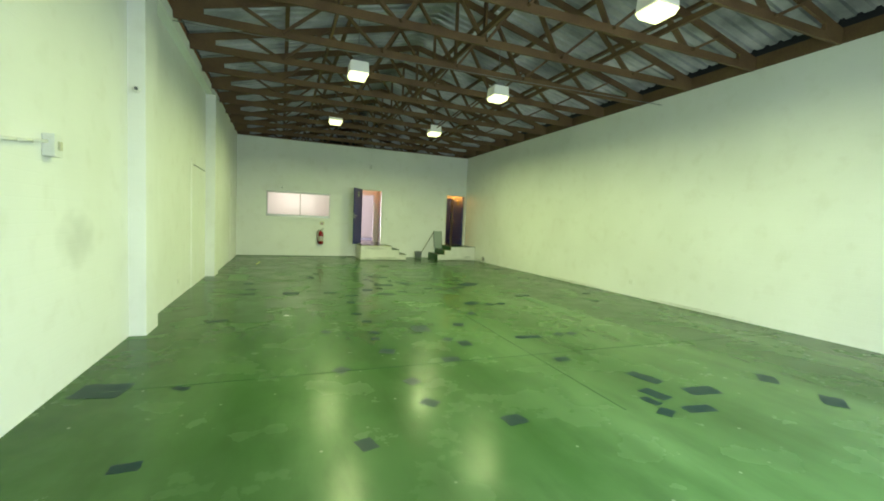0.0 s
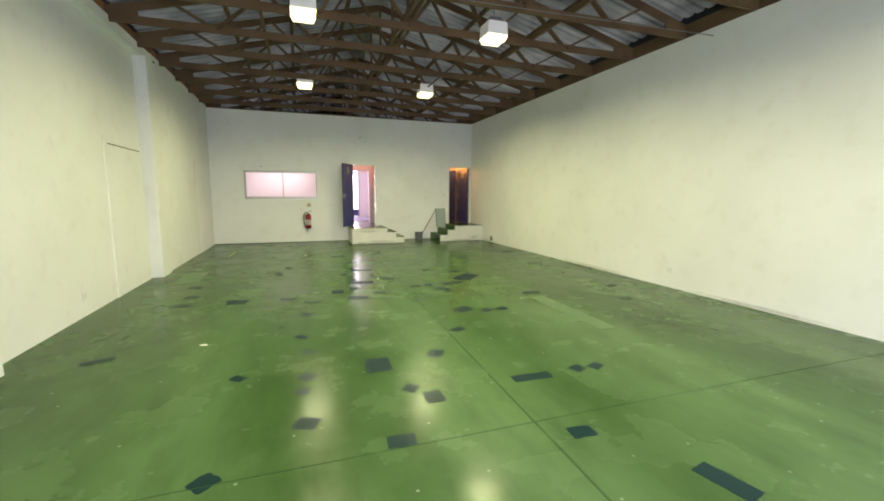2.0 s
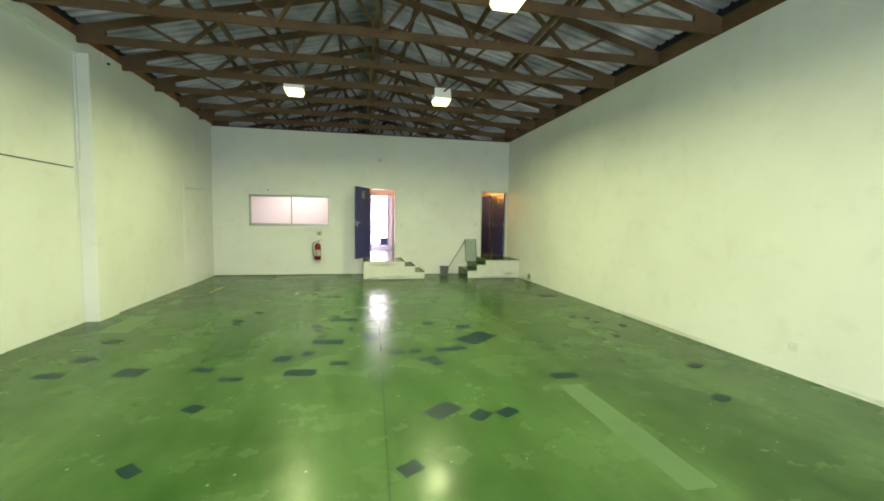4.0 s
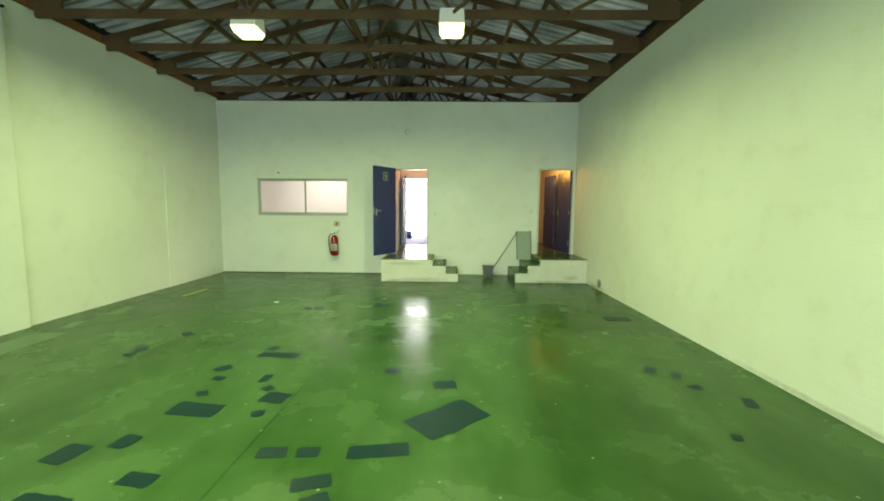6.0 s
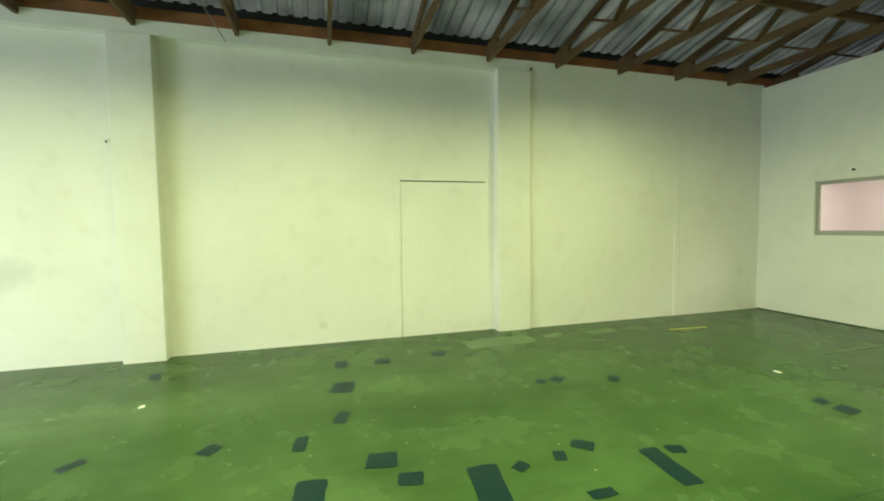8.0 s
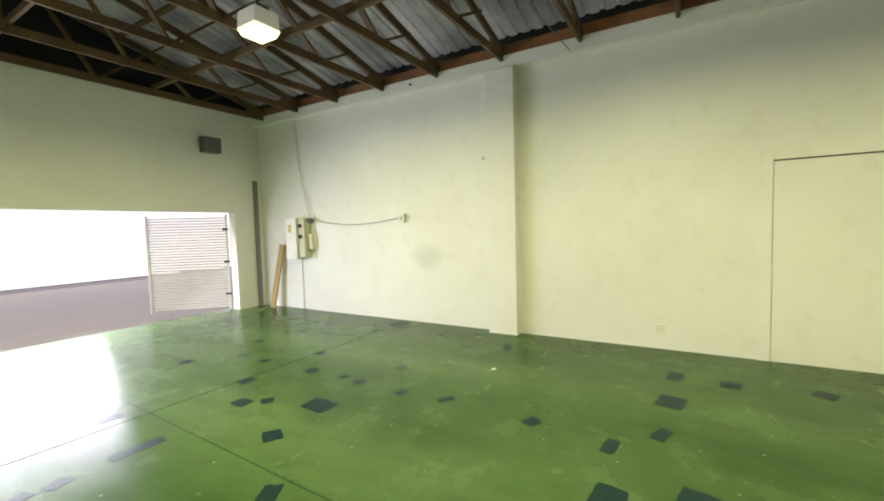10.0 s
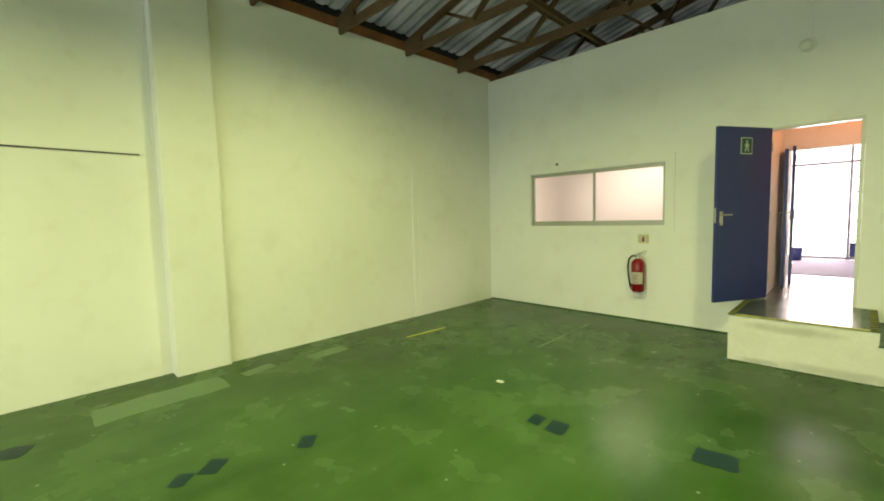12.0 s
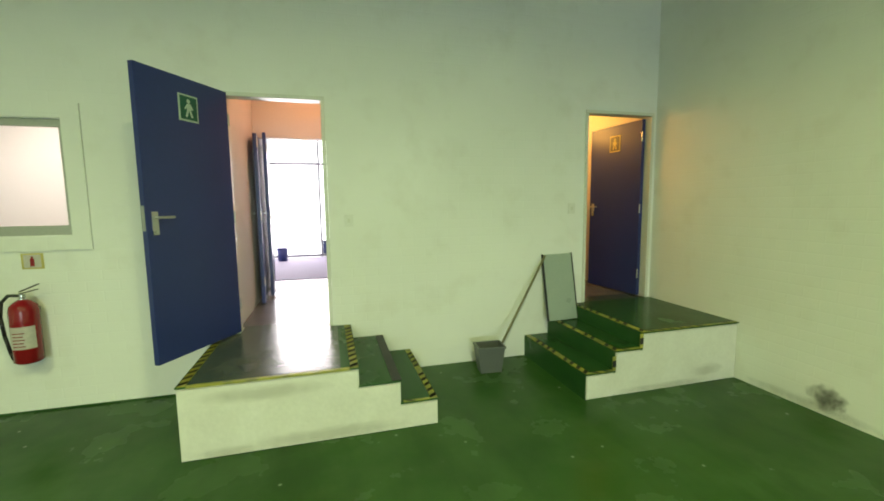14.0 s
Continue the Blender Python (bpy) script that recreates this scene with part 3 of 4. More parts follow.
def stair(name, levels, y0, y1, label):
    """levels: (x0, x1, height) blocks, highest first; the run goes away from the landing."""
    s = thing(name, pose(0, 0, 0), label, "steps", kind="structure")
    bm = bmesh.new()
    run = sorted(levels)
    outline = [(run[0][0], 0.0)]
    for x0, x1, z in run:
        outline += [(x0, z - 0.012), (x1, z - 0.012)]
    outline.append((run[-1][1], 0.0))
    face = bm.faces.new([bm.verts.new((x, y0, z)) for x, z in outline])
    made = bmesh.ops.extrude_face_region(bm, geom=[face])
    for v in made["geom"]:
        if isinstance(v, bmesh.types.BMVert):
            v.co.y = y1 - 0.002
    bmesh.ops.recalc_face_normals(bm, faces=bm.faces[:])
    bmesh.ops.bevel(bm, geom=[e for e in bm.edges if abs(e.verts[0].co.y - y0) < 1e-4 and abs(e.verts[1].co.y - y0) < 1e-4], offset=0.01, segments=2, affect="EDGES")
    part("step_body", bm, STEP_WHITE, s)
    for x0, x1, z in levels:
        part("tread", B(x0 - 0.004, y0 - 0.006, z - 0.012, x1 + 0.004, y1 - 0.002, z, bevel=0.004), STEP_GREEN, s, "green painted tread")
    return s


Y_FACE = 14.78
s1 = stair("steps_exit", [(2.69, 3.81, 0.497), (3.81, 4.1, 0.367), (4.1, 4.37, 0.2)], Y_FACE, BACK, "white steps with green treads below the blue door")
part("landing_top", B(2.75, Y_FACE + 0.03, 0.497, 3.69, BACK - 0.004, 0.4985), LANDING, s1, "worn shiny landing surface, greyed for its glare")
hazard_tape(s1, (3.78, Y_FACE, 0.4985), (3.78, 15.85, 0.4985), 0.055)
hazard_tape(s1, (2.72, Y_FACE, 0.4985), (2.72, 15.85, 0.4985), 0.05)
part("nosing", B(4.04, Y_FACE, 0.367, 4.106, 15.85, 0.373), RUBBER, s1, "black rubber nosing")
hazard_tape(s1, (4.345, Y_FACE, 0.2015), (4.345, 15.85, 0.2015), 0.05)
hazard_tape(s1, (4.12, Y_FACE + 0.01, 0.2015), (4.315, Y_FACE + 0.01, 0.2015), 0.03)
part("edge_strip", B(2.75, Y_FACE - 0.008, 0.485, 3.75, Y_FACE + 0.02, 0.4995), YELLOW, s1, "worn yellow edge line")
s2 = stair("steps_corridor", [(6.15, RIGHT - 0.003, 0.522), (5.888, 6.15, 0.388), (5.615, 5.888, 0.22)], Y_FACE, BACK, "white steps with green treads to the corridor")
for x, z in ((5.615, 0.22), (5.888, 0.388), (6.15, 0.522)):
    part("riser", B(x - 0.006, Y_FACE + 0.002, 0.002, x + 0.001, BACK - 0.003, z - 0.012), STEP_GREEN, s2, "green painted riser")
    hazard_tape(s2, (x + 0.025, Y_FACE, z + 0.0015), (x + 0.025, 15.85, z + 0.0015), 0.05)
for x0, x1, z in ((5.665, 5.875, 0.22), (5.94, 6.14, 0.388), (6.2, 7.17, 0.522)):
    hazard_tape(s2, (x0, Y_FACE + 0.012, z + 0.0015), (x1, Y_FACE + 0.012, z + 0.0015), 0.03)
for x, z in ((5.888, 0.22), (6.15, 0.388)):
    part("corner_tape", B(x - 0.03, Y_FACE - 0.008, z + 0.005, x + 0.002, Y_FACE - 0.002, z + 0.125), YELLOW, s2)
    part("corner_tape", B(x - 0.031, Y_FACE - 0.0095, z + 0.035, x + 0.003, Y_FACE - 0.0075, z + 0.09), BLACK, s2)

for s0, x0, x1, z in ((s1, D0, D1, 0.4985), (s2, E0, E1, 0.5235)):
    part("threshold", B(x0 + 0.036, BACK - 0.003, z - 0.02, x1 - 0.036, T + 0.003, z), LANDING, s0, "worn grey door threshold")

# ---- loose things by the steps ----
panel = thing("whiteboard", pose(5.8, 15.72, 0.392, -11, -1, 0), "grey laminate board with dark edges leaning on the wall", "board")
part("sheet", B(0.01, -0.008, 0, 0.34, 0.008, 0.69), BOARD, panel)
for x in (0.0, 0.34):
    part("edge", B(x, -0.012, 0, x + 0.012, 0.012, 0.695), BLACK, panel)

pail = thing("mop_pail", pose(5.1, 15.6, 0.0, 0, 0, -5), "grey plastic rectangular pail on the floor", "bucket")
bm = bmesh.new()
bmesh.ops.create_cone(bm, cap_ends=True, segments=4, radius1=0.135, radius2=0.17, depth=0.25, matrix=Matrix.Translation((0, 0, 0.127)) @ Matrix.Diagonal((1.08, 0.8, 1, 1)) @ Matrix.Rotation(radians(45), 4, "Z"))
bmesh.ops.delete(bm, geom=[f for f in bm.faces if f.normal.z > 0.9], context="FACES")
bmesh.ops.solidify(bm, geom=bm.faces[:], thickness=0.006)
part("tub", bm, GREY, pail)
bm = bmesh.new()
for b in ((-0.137, -0.104, 0.137, -0.09), (-0.137, 0.09, 0.137, 0.104), (-0.137, -0.09, -0.12, 0.09), (0.12, -0.09, 0.137, 0.09)):
    bx(bm, b[0], b[1], 0.24, b[2], b[3], 0.258)
part("rim", bm, GREY, pail)
broom = thing("broom", pose(0, 0, 0), "wooden broom handle standing in the pail", "broom")
part("stick", rod(bmesh.new(), (5.12, 15.61, 0.03), (5.815, 15.83, 1.06), 0.0125), BROOM, broom, smooth=True)
part("head", rod(bmesh.new(), (5.115, 15.608, 0.02), (5.15, 15.62, 0.09), 0.03, 0.018), RUBBER, broom)

# ---- fire extinguisher ----
ext = thing("fire_extinguisher", pose(1.4, 15.765, 0.448), "red fire extinguisher hanging on the wall", "fire extinguisher")
bm = bmesh.new()
R = 0.088
profile = [(0.0, 0.0), (0.07, 0.0), (R, 0.015), (R, 0.4), (0.08, 0.44), (0.05, 0.47), (0.026, 0.485), (0.0, 0.485)]
verts = [bm.verts.new((r, 0, z)) for r, z in profile]
edges = [bm.edges.new(p) for p in zip(verts, verts[1:])]
bmesh.ops.spin(bm, geom=verts + edges, axis=(0, 0, 1), cent=(0, 0, 0), angle=2 * math.pi, steps=28)
bmesh.ops.remove_doubles(bm, verts=bm.verts[:], dist=0.0005)
part("cylinder", bm, RED, ext, smooth=True)
bm = bmesh.new()
rod(bm, (0, 0, 0.12), (0, 0, 0.29), R + 0.0015, n=28)
bmesh.ops.delete(bm, geom=[v for v in bm.verts if v.co.y > -0.02], context="VERTS")
part("label", bm, PAPER, ext, "pale printed label")
bm = bmesh.new()
for i in range(5):
    bx(bm, -0.035, -R - 0.004, 0.14 + 0.025 * i, 0.035 - 0.01 * (i % 2), -R + 0.004, 0.146 + 0.025 * i)
part("label_print", bm, RED, ext)
bm = bmesh.new()
rod(bm, (0, 0, 0.48), (0, 0, 0.525), 0.02)
part("valve", bm, CHROME, ext)
bm = bmesh.new()
bar(bm, (-0.01, 0, 0.53), (0.11, -0.02, 0.56), 0.022, 0.007)
bar(bm, (-0.01, 0, 0.545), (0.12, -0.02, 0.60), 0.022, 0.007)
part("squeeze_handle", bm, BLACK, ext)
bm = bmesh.new()
tube(bm, [(-0.02, 0, 0.515), (-0.08, -0.01, 0.52), (-0.125, -0.01, 0.47), (-0.14, -0.01, 0.36), (-0.13, -0.01, 0.22), (-0.105, -0.01, 0.08), (-0.09, -0.01, 0.03)], 0.012)
part("hose", bm, RUBBER, ext, smooth=True)
part("bracket", B(-0.05, 0.06, 0.36, 0.05, 0.103, 0.41), STEEL, ext)

plate = thing("extinguisher_sign", pose(1.435, BACK, 1.21), "small cream sign with an extinguisher mark", "sign")
part("plate", B(-0.07, -0.008, -0.06, 0.07, -0.001, 0.06), SIGN_YELLOW, plate)
part("field", B(-0.055, -0.010, -0.05, 0.055, -0.008, 0.05), PAPER, plate)
part("mark", bx(B(-0.014, -0.012, -0.04, 0.014, -0.010, 0.02), -0.006, -0.012, 0.02, 0.008, -0.010, 0.038), RED, plate)

# ---- small wall fittings ----
bulk = thing("bulkhead_light", pose(3.17, BACK, 3.41), "unlit round white bulkhead light high on the wall", "wall lamp")
part("base", rod(bmesh.new(), (0, -0.03, 0), (0, -0.001, 0), 0.075, n=20), PLASTIC, bulk)
bm = bmesh.new()
bmesh.ops.create_uvsphere(bm, u_segments=16, v_segments=10, radius=0.062, matrix=Matrix.Translation((-0.02, -0.07, -0.01)))
part("globe", bm, PLASTIC, bulk, smooth=True)
part("conduit", rod(bmesh.new(), (0.03, -0.012, 0.07), (0.03, -0.012, 0.72), 0.008), WALL, bulk)


def wall_plate(name, at, w, h, label, holes=2):
    p = thing(name, at, label, "socket")
    part("cover", B(-w / 2, -0.012, -h / 2, w / 2, -0.001, h / 2, bevel=0.003), PLASTIC, p)
    for i in range(holes):
        x = (i - (holes - 1) / 2) * w * 0.45
        part("rocker", B(x - 0.012, -0.016, -0.018, x + 0.012, -0.012, 0.018), CREAM, p)
    return p


wall_plate("wall_socket", pose(LEFT, 7.93, 0.27, 0, 0, 90), 0.11, 0.11, "cream wall socket low on the long wall")
wall_plate("wall_socket", pose(RIGHT, 6.95, 0.31, 0, 0, -90), 0.11, 0.11, "white wall socket low on the bare wall")
wall_plate("light_switch", pose(3.83, BACK, 1.47), 0.08, 0.11, "white light switch beside the exit door", 1)
wall_plate("light_switch", pose(6.14, BACK, 1.55), 0.08, 0.11, "white light switch beside the corridor door", 1)
for at in ((0.05, BACK, 2.425), (-1.4, 4.2, 4.07), (-1.385, 11.1, 4.03)):
    out = Vector((0, -1, 0)) if at[1] > 15 else Vector((1, 0, 0))
    single("wall_bolt", rod(bmesh.new(), at, Vector(at) + out * 0.03, 0.018), BLACK, "dark bolt end in the white wall", "bolt")
eye_bolt = thing("wall_ring", pose(-1.44, 5.56, 2.7), "small dark ring fixed to the pilaster", "fixing")
part("base", rod(bmesh.new(), (0, -0.001, 0), (0, -0.05, 0), 0.035), PLASTIC, eye_bolt)
part("knob", rod(bmesh.new(), (0.01, -0.05, 0), (0.01, -0.075, 0.005), 0.015), GREY, eye_bolt)

# blanked-off doorways
for y0, y1, z1, x in ((9.06, 10.43, 2.295, LEFT), (14.0, 15.35, 2.305, -1.385)):
    d = thing("blocked_doorway", pose(0, 0, 0), "painted-over blocked doorway flush in the wall", "doorway", kind="structure")
    part("infill", B(x + 0.001, y0, 0.0, x + 0.01, y1, z1, bevel=0.002), WALL, d)
    part("edge_trim", B(x + 0.001, y0 - 0.12, 0.0, x + 0.018, y0 - 0.012, z1 + 0.12, bevel=0.003), WALL, d)
    part("head_trim", B(x + 0.001, y0, z1 + 0.022, x + 0.015, y1, z1 + 0.035), WALL, d)
    if x == LEFT:
        # solid dark strip stands in for the shade in the gap above the infill
        part("head_gap_shade", B(x + 0.001, y0, z1 + 0.006, x + 0.012, y1 - 0.04, z1 + 0.02), GREY, d)
single("wall_conduit", B(LEFT + 0.001, 10.497, 2.42, LEFT + 0.03, 10.531, 3.98), WALL, "white painted conduit beside the pilaster", "conduit")

# ---- switchgear by the entrance ----
db = thing("distribution_board", pose(LEFT, 1.2, 1.5), "cream metal electrical board with open covers on the wall", "electrical box")
part("backboard", B(0.001, -0.3, -0.42, 0.03, 0.42, 0.5, bevel=0.003), WALL, db)
part("enclosure", B(0.03, -0.2, -0.42, 0.26, 0.12, 0.43, bevel=0.008), PLASTIC, db)
part("cover", B(0.03, 0.13, -0.38, 0.2, 0.3, 0.42, bevel=0.008), SWITCHGEAR, db)
part("side_box", B(0.03, 0.31, -0.22, 0.12, 0.42, 0.1, bevel=0.006), SWITCHGEAR, db)
for z in (0.27, 0.05):
    part("knob", rod(bmesh.new(), (0.2, 0.19, z), (0.235, 0.19, z), 0.04), BLACK, db)
part("warning_label", B(0.26, -0.12, 0.14, 0.263, -0.02, 0.3), SIGN_YELLOW, db)
part("gland", rod(bmesh.new(), (0.1, 0.33, 0.37), (0.1, 0.43, 0.37), 0.05), GREY, db)
part("drop_conduit", rod(bmesh.new(), (0.02, -0.02, -1.495), (0.02, -0.02, -0.42), 0.012), WALL, db)
part("feed_cable", tube(bmesh.new(), [(0.06, 0.35, 0.37), (0.05, 0.15, 1.0), (0.04, 0.02, 1.7), (0.03, -0.05, 2.5)], 0.016), PLASTIC, db)
iso = thing("isolator_switch", pose(LEFT, 3.87, 1.84), "cream surface isolator box on the wall", "electrical box")
part("box", B(0.001, -0.06, -0.08, 0.075, 0.06, 0.08, bevel=0.006), PLASTIC, iso)
part("switch", B(0.075, -0.02, -0.03, 0.09, 0.02, 0.03, bevel=0.003), SWITCHGEAR, iso)
pts = [(LEFT + 0.03, 1.6 + 2.21 * i / 12, 1.87 - 0.1 * math.sin(math.pi * i / 12) - 0.01 * i / 12) for i in range(13)]
single("sagging_cable", tube(bmesh.new(), pts, 0.012), PLASTIC, "white cable sagging between the electrical boxes", "cable", smooth=True)
single("leaning_plank", bar(bmesh.new(), (-1.3, 0.42, 0.02), (-1.47, 0.62, 1.38), 0.14, 0.04, (1, 0, 0)), PINE, "raw pine plank leaning in the corner", "plank")
single("steel_post", B(-1.4, FRONT + 0.002, 0.0, -1.32, -0.03, 2.8, bevel=0.004), STEEL, "grey steel post in the corner", "post")
single("front_vent", B(-0.55, FRONT + 0.001, 3.28, -0.2, FRONT + 0.18, 3.58, bevel=0.01), GREY, "dark unit high on the front wall", "fan")

gate = thing("slatted_gate", pose(-0.85, -0.36, 0, 0, 0, -48), "white slatted gate leaf swung open outside the entrance", "gate")
for x in (0.0, 1.55):
    part("stile", B(x, -0.025, 0.0, x + 0.045, 0.025, 2.07, bevel=0.003), GATE_WHITE, gate)
for i in range(34):
    z = 0.08 + i * 0.058
    part("slat", bar(bmesh.new(), (0.045, 0.0, z), (1.55, 0.0, z), 0.014, 0.044), GATE_WHITE, gate)
for z in (0.35, 1.05, 1.75):
    part("hinge_strap", B(-0.02, 0.025, z - 0.02, 0.1, 0.04, z + 0.02), BLACK, gate)
# added panel; its glow stands in for sunlight on the yard
single("yard_glow", B(-14, -13.3, -0.16, 18, -13, 5.2), YARD, "glowing pale panel added across the yard", "backdrop", "structure")


# ---- lamps ----
def high_bay(at):
    h = thing("high_bay_lamp", at, "lit square white warehouse lamp below the trusses", "ceiling lamp", "warehouse lamps")
    bm = bmesh.new()
    bmesh.ops.create_cone(bm, cap_ends=True, segments=4, radius1=0.24, radius2=0.225, depth=0.2, matrix=Matrix.Translation((0, 0, 0.12)) @ Matrix.Rotation(radians(45), 4, "Z"))
    bmesh.ops.bevel(bm, geom=bm.edges[:], offset=0.012, segments=2, affect="EDGES")
    part("housing", bm, HOUSING, h)
    bm = bmesh.new()
    bmesh.ops.create_cone(bm, cap_ends=True, segments=4, radius1=0.19, radius2=0.235, depth=0.075, matrix=Matrix.Translation((0, 0, -0.02)) @ Matrix.Rotation(radians(45), 4, "Z"))
    part("lens", bm, LENS, h)
    part("gear_box", B(-0.09, -0.09, 0.22, 0.09, 0.09, 0.3, bevel=0.006), STEEL, h)
    part("hanger", rod(bmesh.new(), (0, 0, 0.3), (0, 0, 1.22), 0.008), STEEL, h)
    return h


first_lamp = high_bay(pose(*LAMP_SPOTS[0], 4.0))
for x, y in LAMP_SPOTS[1:]:
    copy_thing(first_lamp, pose(x, y, 4.0))

# damp marks low on the walls
def stain_paint(name, colour, size, edge, most):
    """A stain that breaks up towards its edges."""
    m = bpy.data.materials.new(name)
    m.use_nodes = True
    n, link = m.node_tree.nodes, m.node_tree.links.new
    bsdf = n["Principled BSDF"]
    bsdf.inputs["Base Color"].default_value, bsdf.inputs["Roughness"].default_value = (*colour, 1), 0.85
    co = n.new("ShaderNodeTexCoord")
    tex, ball = n.new("ShaderNodeTexNoise"), n.new("ShaderNodeTexGradient")
    tex.inputs["Scale"].default_value, tex.inputs["Detail"].default_value = size, 7
    link(co.outputs["Object"], tex.inputs["Vector"])
    shift = n.new("ShaderNodeMapping")
    shift.vector_type = "POINT"
    shift.inputs["Location"].default_value, shift.inputs["Scale"].default_value = (-1, 0, -1), (2, 0, 2)
    link(co.outputs["Generated"], shift.inputs["Vector"])
    ball.gradient_type = "SPHERICAL"
    link(shift.outputs["Vector"], ball.inputs["Vector"])
    times = n.new("ShaderNodeMath")
    times.operation = "MULTIPLY"
    ramp = n.new("ShaderNodeMapRange")
    ramp.inputs["From Min"].default_value, ramp.inputs["From Max"].default_value = edge, edge + 0.3
    ramp.inputs["To Max"].default_value = most
    link(ball.outputs["Fac"], times.inputs[0]), link(tex.outputs["Fac"], times.inputs[1])
    link(times.outputs[0], ramp.inputs["Value"]), link(ramp.outputs["Result"], bsdf.inputs["Alpha"])
    return m


MOULD = stain_paint("mould_stain", (0.1, 0.1, 0.07), 18, 0.14, 0.42)
DUST = stain_paint("dusty_scuff", (0.45, 0.43, 0.36), 7, 0.1, 0.06)
GRIME = stain_paint("scuffed_grime", (0.3, 0.28, 0.2), 11, 0.08, 0.11)
for y, z, w, h, mat in ((14.06, 0.13, 0.4, 0.3, MOULD), (14.2, 0.04, 1.3, 0.12, GRIME), (9.0, 0.03, 3.2, 0.09, GRIME), (5.5, 0.03, 3.0, 0.08, GRIME)):
    single("damp_mark", B(-w / 2, -0.0015, -h / 2, w / 2, -0.0005, h / 2), mat, "dark damp mark low on the white wall", "stain", at=pose(RIGHT - 0.0004 * w, y, z, 0, 0, -90))
for x, z, w, h in ((3.6, 0.05, 1.5, 0.14), (2.95, 0.03, 0.5, 0.1), (3.2, 0.4, 1.1, 0.14), (6.85, 0.12, 0.45, 0.16), (6.4, 0.03, 1.3, 0.09)):
    single("scuff_mark", B(-w / 2, -0.0015, -h / 2, w / 2, -0.0005, h / 2), GRIME, "grey scuff on the white face of the steps", "stain", at=pose(x, 14.779, z))
single("damp_mark", B(-0.5, -0.0015, -0.35, 0.5, -0.0005, 0.35), DUST, "grey smudge on the long white wall", "stain", at=pose(LEFT, 4.35, 1.15, 0, 0, 90))

# ---- marks on the floor ----
stripe = B(-0.015, -0.34, 0, 0.015, 0.34, 0.004)
single("floor_tape", stripe, BRIGHT_TAPE, "short yellow tape line on the floor", "tape", at=pose(-0.57, 13.38, 0, 0, 0, -4))
single("floor_tape", B(-0.014, -0.7, 0, 0.014, 0.7, 0.003), PALE_PATCH, "faded tape line on the floor", "tape", at=pose(0.945, 14.5, 0, 0, 0, 1))
for x, y, r in ((1.25, 12.67, 0.045), (0.13, 6.3, 0.04)):
    bm = rod(bmesh.new(), (0, 0, 0), (0, 0, 0.003), r, r * 0.9, 11)
    for v in bm.verts:
        v.co.x *= 1 + 0.5 * noise.noise(v.co * 30 + Vector((x, y, 0)))
        v.co.y *= 0.7
    single("paint_blot", bm, PLASTIC, "white paint blot on the floor", "stain", at=pose(x, y, 0.0))
single("floor_joint", B(-0.007, -4.5, 0.0, 0.007, 4.5, 0.0025), STEP_GREEN, "dark joint line along the floor", "joint", "structure", at=pose(2.76, 7.0, 0, 0, 0, -2))
single("floor_joint", B(-1.3, 3.893, 0.0, 7.1, 3.899, 0.0027), STEP_GREEN, "dark joint line across the floor", "joint", "structure")

PALE_SPOTS = [(4.61, 6.25, 0.24, 1.65, 0), (-0.83, 10.32, 0.4, 1.05, 2), (-0.85, 12.0, 0.2, 0.5, 4), (-0.9, 11.2, 0.15, 0.35, 12)]


PATCH_COUNT = []


def floor_patch(x, y, w, l, turn, mat, z):
    """A painted repair: a rectangle with slightly uneven edges, 2 mm thick."""
    bm = bmesh.new()
    ring, n = [], 5
    corners = [(-w / 2, -l / 2), (w / 2, -l / 2), (w / 2, l / 2), (-w / 2, l / 2)]
    for (ax, ay), (bx_, by_) in zip(corners, corners[1:] + corners[:1]):
        for i in range(n):
            px, py = ax + (bx_ - ax) * i / n, ay + (by_ - ay) * i / n
            j = 0.04 * min(w, l)
            if i == 0:
                px, py = px * 0.98, py * 0.98
            ring.append(bm.verts.new((px + random.uniform(-j, j), py + random.uniform(-j, j), 0)))
    face = bm.faces.new(ring)
    made = bmesh.ops.extrude_face_region(bm, geom=[face])
    for v in made["geom"]:
        if isinstance(v, bmesh.types.BMVert):
            v.co.z += 0.0006
    bmesh.ops.recalc_face_normals(bm, faces=bm.faces[:])
    ob = part("floor_patch", bm, mat, floor)
    PATCH_COUNT.append(ob)
    ob.matrix_world = pose(x, y, z + 0.00004 * len(PATCH_COUNT), 0, 0, turn)


for x, y, w, l, turn in PALE_SPOTS:
    floor_patch(x, y, w, l, turn, PALE_PATCH, 0.0004)
floor_patch(3.22, 2.35, 0.28, 0.12, -8, PATCH, 0.0008)
floor_patch(0.56, 2.58, 0.14, 0.11, -73, PATCH, 0.0008)
floor_patch(2.95, 2.58, 0.16, 0.10, -80, PATCH, 0.0008)
floor_patch(1.65, 2.61, 0.17, 0.14, 7, PATCH, 0.0008)
floor_patch(3.61, 2.62, 0.33, 0.17, -6, PATCH, 0.0008)
floor_patch(4.59, 2.65, 0.24, 0.16, 41, PATCH, 0.0008)
floor_patch(3.11, 2.68, 0.24, 0.15, -78, PATCH, 0.0008)
floor_patch(-0.74, 2.72, 0.15, 0.10, -2, PATCH, 0.0008)
floor_patch(3.35, 3.02, 0.31, 0.15, -76, PATCH, 0.0008)
floor_patch(1.15, 3.05, 0.14, 0.11, -47, PATCH, 0.0008)
floor_patch(1.14, 3.50, 0.14, 0.13, -64, PATCH, 0.0008)
floor_patch(2.89, 3.69, 0.18, 0.13, -3, PATCH, 0.0008)
